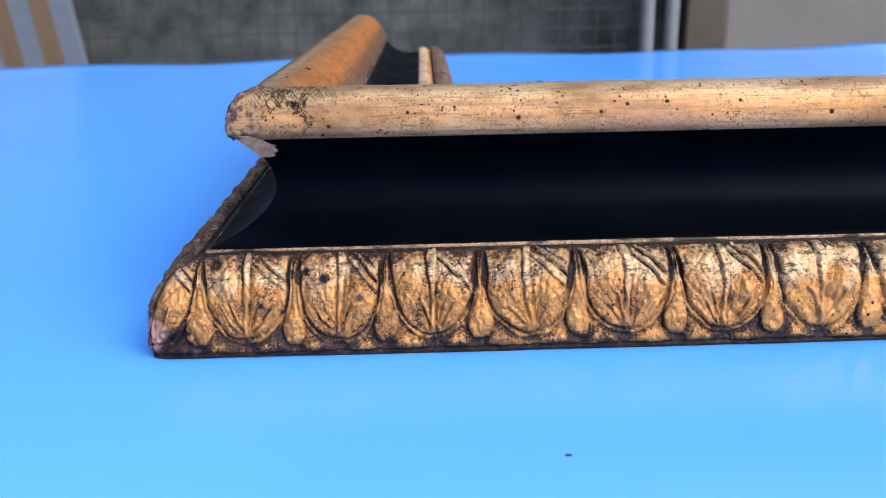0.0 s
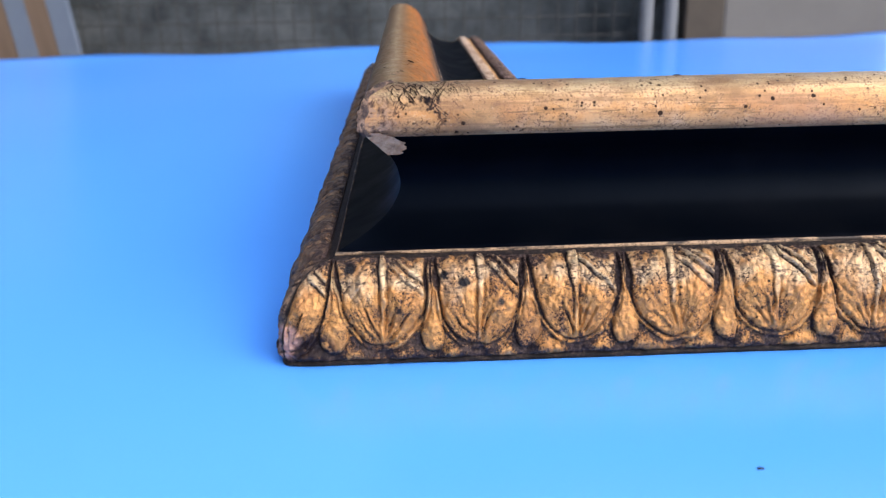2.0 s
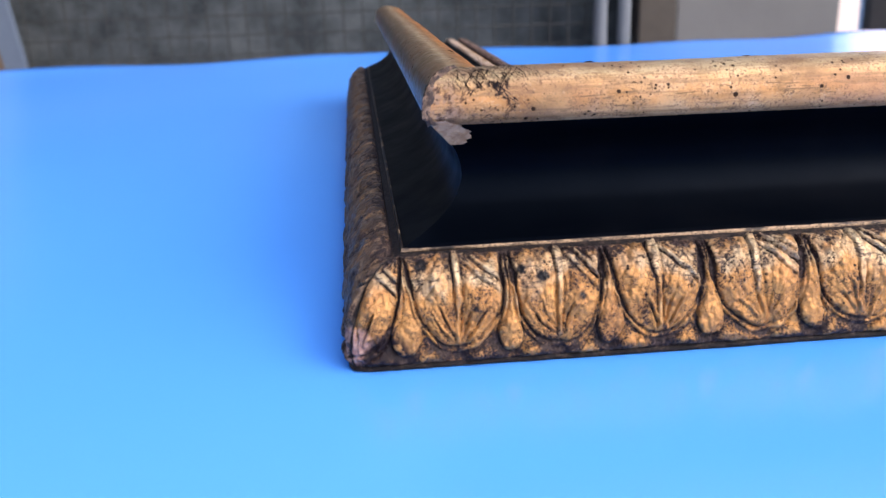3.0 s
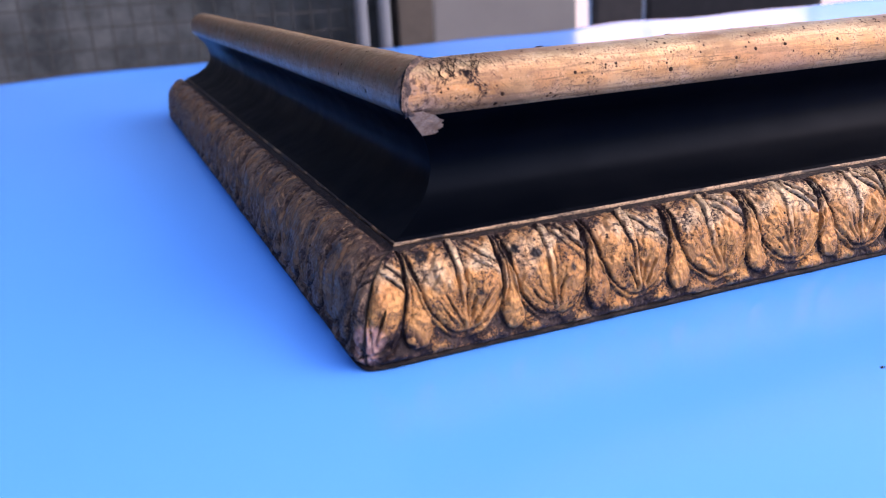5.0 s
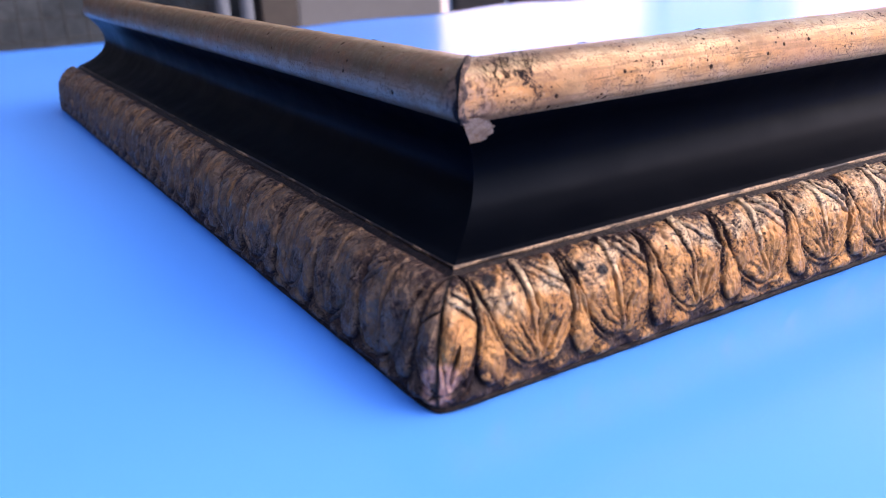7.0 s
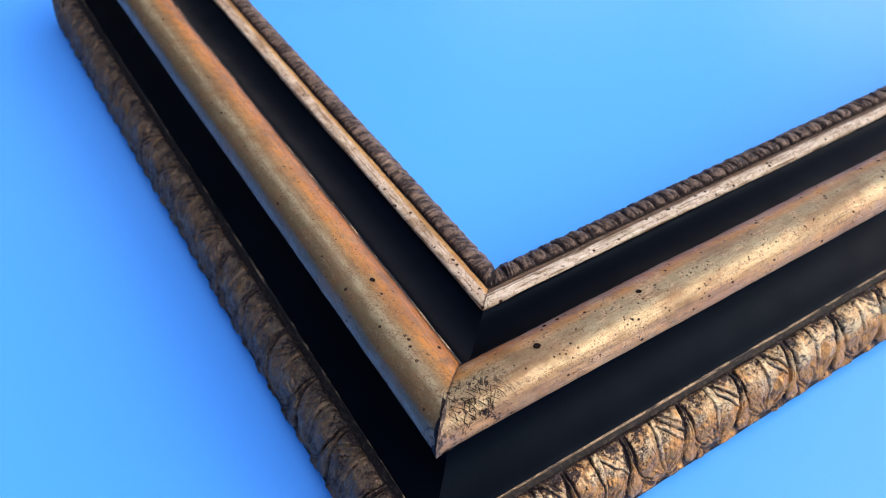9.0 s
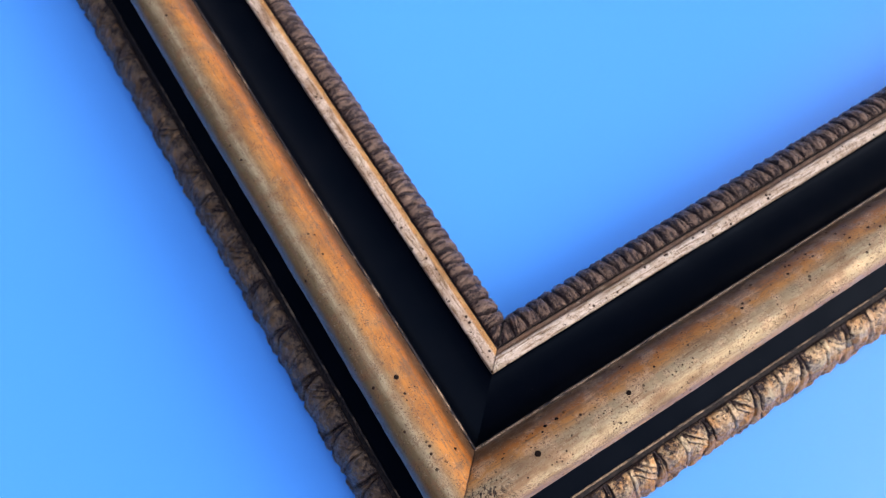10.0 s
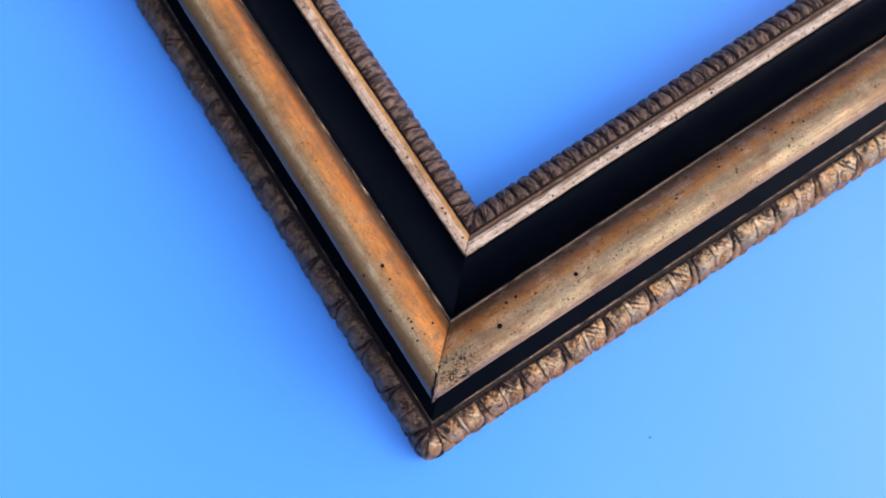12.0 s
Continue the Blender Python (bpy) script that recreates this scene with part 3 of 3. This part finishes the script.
        glaze = 0.215 + side_shade + 0.07 * np.clip(1 - s / 0.09, 0, 1) ** 0.8 + 0.38 * cut + 0.20 * outer * outside + 0.27 * inside * fan + 0.40 * inside * veins + 0.40 * inside * groove_l + 0.28 * inside * groove_r
        glaze += 0.46 * neck - 0.40 * outside * stem - 0.07 * bulb + 0.26 * notch + 0.26 * base - 0.20 * scroll
        glaze += 0.27 * rise(v, 0.76, 0.99) + 0.15 * (1 - rise(v, 0.08, 0.32)) + 0.9 * rise(v, 0.982, 0.999) + 0.7 * (1 - rise(v, 0.01, 0.03)) + 0.17 * ground + 0.40 * seam - 0.06 * np.clip((s - 0.08) / 0.1, 0, 1)
        glaze += -0.10 * inside * (left + right) - 0.16 * rim - 0.16 * inside * crest - 0.10 * inside * fold - 0.14 * inside * rib
        glaze += 0.07 * hatch
        # side rail only: flatter and darker, its shade kept in the colour
        if side_shade:
            glaze = 0.215 + side_shade + 0.6 * (glaze - 0.215 - side_shade)
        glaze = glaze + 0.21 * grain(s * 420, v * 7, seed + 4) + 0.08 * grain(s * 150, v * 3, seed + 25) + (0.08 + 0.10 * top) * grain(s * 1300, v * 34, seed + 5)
        # upper band painted pale as sky sheen; ribs, crests and rims rubbed
        sheen_rub = (0.62 + 0.30 * np.clip(s / 0.16, 0, 1)) * rise(v + 0.14 * grain(s * 260, v * 6, seed + 15), 0.46, 0.78) * (1 - 0.3 * rise(v, 0.72, 0.90)) + 0.35 * inside * (rib + crest) + 0.30 * rim + 0.22 * scroll + 0.25 * grain(s * 600, v * 10, seed + 17)
        return h * edge, glaze, 0.35 * sheen_rub - 1.12 if side_shade else sheen_rub
    return field


def roll_relief(seed):
    """Slight unevenness of the hand-planed roll, and how far across it each point lies."""
    def field(s, v):
        v = np.broadcast_to(v, s.shape)
        edge = np.clip(v / 0.1, 0, 1) * np.clip((1 - v) / 0.1, 0, 1)
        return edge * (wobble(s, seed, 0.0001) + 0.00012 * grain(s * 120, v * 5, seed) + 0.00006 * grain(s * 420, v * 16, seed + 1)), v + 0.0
    return field


LEAF_PITCH, LEAF_FIRST = 0.0058, 0.0829


def leaf_relief(seed):
    """Small slanting lobes with fine veins along the sight edge."""
    def field(s, v):
        v = np.broadcast_to(v, s.shape)
        q = (s - LEAF_FIRST) / LEAF_PITCH + 0.14 * (v - 0.5) + 0.12 * grain(s * 130, v * 2, seed + 3) + 0.06 * grain(s * 900, v * 5, seed + 4)
        unit = np.floor(q)
        a = q - unit - 0.5
        cut = np.exp(-((0.5 - np.abs(a)) / 0.07) ** 2)
        dome = np.sqrt(np.clip(1 - (2 * a) ** 2, 0, 1))
        veins = 0.5 + 0.5 * np.sin(16 * (a + 0.9 * np.abs(v - 0.5)) + unit * 1.7 + seed + 3.2 * grain(s * 500, v * 6, seed + 9))
        h = 0.0010 * dome - 0.0009 * cut - 0.00034 * veins * (v > 0.08)
        h = h + 0.00022 * grain(s * 1300, v * 9, seed) + 0.00012 * grain(s * 3000, v * 20, seed + 1)
        glaze = 0.36 + 0.45 * cut + 0.24 * veins - 0.12 * dome + 0.3 * grain(s * 900, v * 6, seed + 2) + 0.5 * np.clip((0.08 - v) / 0.08, 0, 1)
        edge = np.clip(v / 0.05, 0, 1) * np.clip((1 - v) / 0.08, 0, 1)
        return h * edge, glaze
    return field


corner = thing("picture_frame_corner", "antique gilt and black frame corner, carved eggs, on blue sheet", "picture frame")
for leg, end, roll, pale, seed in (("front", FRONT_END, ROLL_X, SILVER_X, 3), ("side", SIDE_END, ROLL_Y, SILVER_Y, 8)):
    rail = new("rail")
    rail.parent = corner
    tagged(rail, "gilt and black mitred moulding rail")
    swept("foot", leg, curve_through(FOOT, 5), None, end, 0.001, GLAZE, rail, "dark stained foot strip", worn=0.0013)
    stops = [FIRST + PITCH * i for i in range(40) if FIRST + PITCH * i < end - 0.004]
    stops = [None] + [at + float(drift(leg, at)) for at in stops] + [end]
    for lo, hi in zip(stops, stops[1:]):
        near_by = hi < (0.16 if leg == "front" else 0.11)
        # the side rail's eggs are coloured darker to stand for its shaded face
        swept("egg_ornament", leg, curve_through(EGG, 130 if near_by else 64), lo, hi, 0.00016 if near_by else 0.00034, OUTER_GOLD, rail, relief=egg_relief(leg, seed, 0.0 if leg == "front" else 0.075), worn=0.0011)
    swept("channel", leg, curve_through(CHANNEL, 9), None, end, 0.002, GLAZE, rail, "dark glazed channel")
    swept("bead", leg, curve_through(BEAD, 9), None, end, 0.002, BEAD_X if leg == "front" else BEAD_Y, rail, "thin worn gold bead", seed=4)
    swept("cove", leg, curve_through(COVE, 40), None, end, 0.004, BLACK, rail, "black lacquered cove", seed=5)
    swept("top_roll", leg, curve_through(ROLL, 56), None, end, 0.002, roll, rail, "rubbed gold top roll with worm holes, sheen and shade painted in bands", relief=roll_relief(seed))
    swept("lip", leg, curve_through(LIP, 7), None, end, 0.002, LIP_X if leg == "front" else BEAD_Y, rail, "thin worn lip")
    swept("inner_cove", leg, curve_through(INNER_COVE, 36), None, end, 0.004, BLACK, rail, "black lacquered inner cove", seed=7)
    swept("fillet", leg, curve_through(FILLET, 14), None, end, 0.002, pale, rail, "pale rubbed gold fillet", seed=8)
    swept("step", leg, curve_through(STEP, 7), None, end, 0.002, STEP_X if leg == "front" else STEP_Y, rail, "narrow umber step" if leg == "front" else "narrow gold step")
    swept("groove", leg, curve_through(GROOVE, 5), None, end, 0.002, GLAZE, rail, "dark groove")
    stops = [None] + [LEAF_FIRST + LEAF_PITCH * i for i in range(70) if LEAF_FIRST + LEAF_PITCH * i < end - 0.002] + [end]
    for lo, hi in zip(stops, stops[1:]):
        swept("leaf_ornament", leg, curve_through(LEAF, 24), lo, hi, 0.0004, INNER_GOLD, rail, relief=leaf_relief(seed))
    swept("back", leg, np.array(BACK), None, end, 0.01, PINE, rail, "raw wooden rebate and underside")
    outline = np.vstack([curve_through(p, 12) for p in (FOOT, EGG, CHANNEL, BEAD, COVE, ROLL, LIP, INNER_COVE, FILLET, STEP, GROOVE, LEAF)] + [np.array(BACK)[1:4]])
    flat = [(end, d, z) if leg == "front" else (d, end, z) for d, z in outline]
    part("cut_end", flat, [tuple(range(len(flat)))], PINE, rail, "sawn wooden end", smooth=False)


def chip(profile, parent):
    """Ragged patch of bare ground where the gilding broke off under the roll at the mitre."""
    p = curve_through(profile, 12)
    n = 14
    verts, faces = [], []
    for j, (d, z) in enumerate(p):
        far = d + 0.0012 + 0.0056 * math.sin(math.pi * (j + 1.2) / 14.5) + 0.0005 * math.sin(j * 2.3)
        for i in range(n):
            s = d + (far - d) * i / (n - 1)
            verts.append((s, d - 0.0003 - 0.0001 * math.sin(i * 1.9 + j), z - 0.0002))
    for j in range(len(p) - 1):
        for i in range(n - 1):
            q = j * n + i
            faces.append((q, q + 1, q + n + 1, q + n))
    return part("bare_chip", verts, faces, GESSO, parent, "pinkish bare gesso chip")


def broken_edge(leg, width, material, parent, label, seed):
    """Crumbled strip where the gilding has split away along the mitre of the roll."""
    p = curve_through(ROLL, 90)[2:38]
    nor = normals_of(p)
    rnd = random.Random(seed)
    n = 9
    verts, faces = [], []
    for j, (d, z) in enumerate(p):
        far = width * (0.75 + 0.3 * math.sin(j * 0.45 + seed) + 0.25 * rnd.random()) * (1 - 0.45 * j / len(p))
        for i in range(n):
            u = i / (n - 1)
            up = 0.00022 * (1 - u**4) + 0.0006 * rnd.random() * (1 - u) + 0.00008
            if i == n - 1:
                up = -0.0002
            s, dd = d + far * u, d + nor[j][0] * up
            s += (dd - d) * (1 - u)
            verts.append((s, dd, z + nor[j][1] * up) if leg == "front" else (dd, s, z + nor[j][1] * up))
    for j in range(len(p) - 1):
        for i in range(n - 1):
            q = j * n + i
            faces.append((q, q + 1, q + n + 1, q + n) if leg == "front" else (q, q + n, q + n + 1, q + 1))
    return part("broken_edge", verts, faces, material, parent, label)


chip([(0.0245, 0.0421), (0.0219, 0.0451), (0.0201, 0.0472), (0.0191, 0.0484)], corner.children[0])


broken_edge("front", 0.0019, CRUMBLED, corner.children[0], "crumbled pinkish gesso edge", 2)
broken_edge("side", 0.0024, GLAZE, corner.children[1], "dark broken edge", 5)


def scratch_marks(parent, count, seed):
    """Short slanting scores cut through the gilding of the roll beside the mitre."""
    p = curve_through(ROLL, 400)
    nor = normals_of(p)
    rnd = random.Random(seed)
    for q in range(count):
        verts, faces = [], []
        s, v = rnd.triangular(0.0245, 0.0445, 0.031), rnd.uniform(0.225, 0.40)
        lean = rnd.choice((1, 1, 1, -0.6)) * rnd.uniform(0.5, 1.2)
        long, wide = rnd.uniform(0.0010, 0.0030), rnd.uniform(0.00006, 0.00014)
        for i in range(7):
            u = i / 6
            at = s + lean * long * (u - 0.5) + 0.00012 * math.sin(5 * u + q)
            k = int(max(2, min(397, (v - (long / 0.039) * (u - 0.5)) * 399)))
            half = wide * math.sin(math.pi * (0.08 + 0.84 * u))
            d, z = p[k] + nor[k] * 0.00024
            verts += [(max(at - half, d), d, z), (max(at + half, d), d, z)]
        for i in range(6):
            a = 2 * i
            faces.append((a, a + 1, a + 3, a + 2))
        part("scratch", verts, faces, PIT, parent)


scratch_marks(corner.children[0], 84, 11)


def hair_crack(parent, s, v, long, lean, curl):
    """A thin curling crack in the gilding of the front roll."""
    p = curve_through(ROLL, 400)
    nor = normals_of(p)
    verts, faces = [], []
    for i in range(15):
        u = i / 14
        at = s + long * (u - 0.5) * math.cos(lean) + 0.0007 * math.sin(curl * u * 3 + s * 900)
        k = int(max(2, min(397, (v + long * (u - 0.5) * math.sin(lean) / 0.039 + 0.012 * math.sin(curl * u * 2 + 1)) * 399)))
        half = 0.00011 * math.sin(math.pi * (0.06 + 0.88 * u)) * (1 + 0.5 * math.sin(9 * u))
        d, z = p[k] + nor[k] * 0.00026
        verts += [(at - half, d, z), (at + half, d - 0.5 * half, z + half)]
    faces = [(2 * i, 2 * i + 1, 2 * i + 3, 2 * i + 2) for i in range(14)]
    part("hair_crack", verts, faces, PIT, parent)


for at in ((0.150, 0.31, 0.0042, 2.2, 2.0), (0.1545, 0.30, 0.0030, 1.9, 3.0), (0.160, 0.33, 0.0026, 2.4, 2.4), (0.118, 0.34, 0.0022, 2.0, 2.0),
           (0.086, 0.33, 0.0020, 2.5, 1.5), (0.137, 0.12, 0.0050, 0.1, 1.0), (0.172, 0.27, 0.0060, 0.2, 1.2), (0.064, 0.21, 0.0018, 0.8, 2.0)):
    hair_crack(corner.children[0], *at)


def worm_hole(leg, s, d, r, parent, profile, skip):
    """A small dark flight hole bored into the moulding."""
    p = curve_through(profile, 200)
    i = int(np.argmin(np.abs(p[skip:, 0] - d))) + skip
    nd, nz = normals_of(p)[i]
    d, z = p[i]
    verts, faces = [], []
    for ring, (rr, up) in enumerate(((1.0, 0.00016), (0.75, 0.00030), (0.4, 0.00026))):
        for q in range(12):
            w = 2 * math.pi * q / 12
            along, across = rr * r * math.cos(w), rr * r * math.sin(w) * (1 + 0.15 * math.sin(3 * q))
            x, y, zz = s + along, d + across * nz + nd * up, z - across * nd + nz * up
            verts.append((x, y, zz) if leg == "front" else (y, x, zz))
    for ring in range(2):
        for q in range(12):
            a, b = ring * 12 + q, ring * 12 + (q + 1) % 12
            faces.append((a, b, b + 12, a + 12))
    faces.append(tuple(range(24, 36)))
    return part("worm_hole", verts, faces, PIT, parent)


for leg, s, d, r in (("front", 0.0930, 0.0287, 0.0009), ("front", 0.0564, 0.0282, 0.0011), ("front", 0.0640, 0.0345, 0.0007), ("front", 0.0685, 0.0345, 0.0007),
                     ("side", 0.0740, 0.0306, 0.0009), ("side", 0.0440, 0.0350, 0.0006)):
    worm_hole(leg, s, d, r, corner.children[0 if leg == "front" else 1], ROLL, 40)

# ---- table and the sheet on it ----
SKEW = math.atan(0.06)
table = thing("table", "plain wooden table covered by a blue sheet", "table")
table.matrix_world = pose(0, 0, 0, 0, 0, math.degrees(SKEW))
TABLE_WOOD = raw_wood("table_wood", (0.36, 0.27, 0.19), (0.24, 0.17, 0.11), 40)
box("tabletop", (-1.05, -0.55, -0.032), (1.25, 0.685, -0.002), TABLE_WOOD, table, bevel=0.004)
for x in (-0.97, 1.11):
    for y in (-0.47, 0.55):
        box("leg", (x, y, -0.75), (x + 0.06, y + 0.06, -0.032), TABLE_WOOD, table)


def sheet():
    """A thin plastic sheet, its back edge a little wavy."""
    nx, ny = 150, 60
    verts, faces = [], []
    for j in range(ny + 1):
        for i in range(nx + 1):
            x, v = -1.06 + 2.32 * i / nx, j / ny
            back = 0.692 + 0.008 * math.sin(9 * x + 1) + 0.005 * math.sin(23 * x)
            y = -0.56 + v * (back + 0.56)
            lift = max(0.0, (v - 0.93) / 0.07) ** 2 * (0.002 + 0.001 * math.sin(14 * x) + 0.001 * math.sin(31 * x + 2))
            verts.append((x, y, lift))
    m = nx + 1
    for j in range(ny):
        for i in range(nx):
            q = j * m + i
            faces.append((q, q + 1, q + m + 1, q + m))
    count = len(verts)
    verts += [(x, y, z - 0.0018) for x, y, z in verts]
    faces += [tuple(count + i for i in f[::-1]) for f in faces]
    rim = [i for i in range(m)] + [m * j + nx for j in range(1, ny + 1)] + [m * ny + i for i in range(nx - 1, -1, -1)] + [m * j for j in range(ny - 1, 0, -1)]
    for a, b in zip(rim, rim[1:] + rim[:1]):
        faces.append((b, a, a + count, b + count))
    ob = part("table_sheet", verts, faces, BLUE, None)
    ob.matrix_world = table.matrix_world
    return tagged(ob, "bright light-blue glossy plastic sheet spread over the table", "sheet")


sheet()


def crumb(x, y, r, seed):
    rnd = random.Random(seed)
    bm = bmesh.new()
    bmesh.ops.create_icosphere(bm, subdivisions=2, radius=r)
    for v in bm.verts:
        v.co = Vector((v.co.x * 1.5, v.co.y * 0.8, max(v.co.z, -0.3 * r) * 0.5)) * (0.8 + 0.4 * rnd.random())
    me = bpy.data.meshes.new("crumb")
    bm.to_mesh(me)
    bm.free()
    me.materials.append(GLAZE)
    ob = new("crumb", me)
    ob.location = (x, y, 0.12 * r)
    return tagged(ob, "tiny dark speck of dirt lying on the blue sheet", "crumb")


crumb(0.0892, -0.0459, 0.00045, 1)

# ---- the yard behind ----
CONCRETE = painted("yard_concrete", (0.22, 0.215, 0.21), (0.30, 0.29, 0.28), 3, 0.85)
GREY_WALL = painted("grey_render", (0.118, 0.120, 0.128), (0.14, 0.143, 0.15), 4, 0.8)
DARK_WALL = painted("dark_stone", (0.022, 0.031, 0.040), (0.10, 0.118, 0.135), 9, 0.9)
BROWN = painted("brown_paint", (0.032, 0.026, 0.022), (0.05, 0.04, 0.035), 20, 0.5)
PIPE = painted("pale_pipe", (0.12, 0.14, 0.18), (0.15, 0.17, 0.21), 12, 0.5)
SLAT_BROWN = raw_wood("brown_slat", (0.12, 0.085, 0.062), (0.085, 0.06, 0.044), 30)
SLAT_BLUE = painted("blue_grey_slat", (0.085, 0.115, 0.175), (0.105, 0.14, 0.20), 10, 0.6)
WIRE = painted("dark_wire", (0.016, 0.019, 0.024), (0.03, 0.034, 0.04), 40, 0.6)
NIGHT = painted("dark_cushion", (0.010, 0.011, 0.016), (0.02, 0.02, 0.026), 25, 0.8)
WEST_BROWN = painted("west_wall_brown", (0.075, 0.062, 0.055), (0.11, 0.092, 0.08), 2, 0.9)
CHAIR_METAL = painted("pale_blue_enamel", (0.30, 0.42, 0.62), (0.38, 0.50, 0.68), 20, 0.4)

box("ground", (-400, -400, -0.95), (400, 400, -0.75), CONCRETE, bevel=0)
tagged(bpy.data.objects["ground"], "grey concrete yard floor", "ground", kind="structure")

wall = box("wall_north", (-2.7, 2.40, -0.75), (0.87, 2.60, 1.5), DARK_WALL, bevel=0.01)
tagged(wall, "dark weathered stone wall behind wire mesh", "wall", kind="structure")
# unseen wall, added to keep sky light off the frame's west side
west = box("wall_west", (-2.9, -3.5, -0.75), (-2.7, 2.6, 2.6), WEST_BROWN, bevel=0.01)
tagged(west, "unseen dull brown wall added to block western light", "wall", kind="structure")
PALE = painted("pale_render", (0.72, 0.60, 0.57), (0.80, 0.70, 0.67), 2, 0.85)
house = box("wall_far", (1.9, 5.0, -0.75), (9.5, 5.2, 0.2), PALE, bevel=0.01)
tagged(house, "low pale pink rendered garden wall", "wall", kind="structure")


def glare_facade():
    """Pale pink surface that glows, far off, to be mirrored in the sheet."""
    k = Mat("glare_glow", 0.9)
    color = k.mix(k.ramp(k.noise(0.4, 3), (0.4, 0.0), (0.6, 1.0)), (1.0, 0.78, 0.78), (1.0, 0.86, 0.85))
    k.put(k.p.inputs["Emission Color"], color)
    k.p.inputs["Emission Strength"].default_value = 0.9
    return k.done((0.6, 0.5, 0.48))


# unseen glowing blocks for sheet glare, too far to shift as the eye moves
GLARE = glare_facade()
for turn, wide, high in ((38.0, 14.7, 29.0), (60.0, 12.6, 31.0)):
    ob = box("backdrop", (-wide / 2, 0.0, 0.0), (wide / 2, 8.0, high), GLARE, bevel=0.05)
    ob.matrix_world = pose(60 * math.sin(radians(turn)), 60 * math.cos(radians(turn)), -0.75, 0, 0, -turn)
    tagged(ob, "unseen pale pink glowing block, far off", "building", kind="structure")

fence = thing("mesh_fence", "dark square wire mesh screen standing before the stone wall", "fence")
for i in range(30):
    tube("wire", (-0.82 + 0.05 * i, 2.15, -0.75), (-0.82 + 0.05 * i, 2.15, 1.4), 0.0022, WIRE, fence, 6)
for i in range(43):
    tube("wire", (-0.84, 2.156, -0.72 + 0.05 * i), (0.65, 2.156, -0.72 + 0.05 * i), 0.0022, WIRE, fence, 6)
for x in (0.66, 0.725):
    ob = tube("pipe", (x, 2.12, -0.75), (x, 2.12, 1.6), 0.018, PIPE)
    tagged(ob, "pale grey-blue upright pipe beside the brown post", "pipe", group="pipes on the wall")
post = box("post", (0.758, 2.10, -0.75), (0.862, 2.22, 1.6), BROWN, bevel=0.006)
tagged(post, "dark brown painted square post", "post")
panel = box("wall_east", (0.862, 2.11, -0.75), (1.325, 2.28, 1.6), GREY_WALL, bevel=0.01)
tagged(panel, "smooth light grey rendered wall", "wall", kind="structure")

slats = thing("slat_screen", "leaning screen of brown and blue-grey vertical slats", "screen")
for i in range(11):
    x = -0.755 - 0.052 * i
    ob = box("slat", (-0.026, -0.012, 0.0), (0.026, 0.012, 1.5), SLAT_BLUE if i % 2 == 0 else SLAT_BROWN, slats)
    ob.matrix_world = pose(x, 2.08, -0.75, 0, -7, 0)


def garden_chair(m):
    top = thing("garden_chair", "pale blue metal garden chair with a dark seat cushion", "chair", group="chairs in the yard")
    box("seat", (-0.25, -0.24, 0.40), (0.25, 0.24, 0.47), NIGHT, top, "dark cushion", 0.02)
    box("backrest", (-0.25, 0.22, 0.47), (0.25, 0.27, 0.72), NIGHT, top, "dark cushion", 0.02)
    for x in (-0.24, 0.24):
        for y in (-0.23, 0.23):
            tube("leg", (x * 1.05, y * 1.05, 0), (x, y, 0.42), 0.016, CHAIR_METAL, top)
        tube("back_post", (x, 0.26, 0.42), (x, 0.29, 0.90), 0.018, CHAIR_METAL, top)
    top.matrix_world = m
    return top


chair = garden_chair(pose(1.62, 1.75, -0.75, 0, 0, -35))
copy_thing(chair, pose(2.1, 1.35, -0.75, 0, 0, -60))
copy_thing(chair, pose(2.28, 2.95, -0.75, 0, 0, -12))
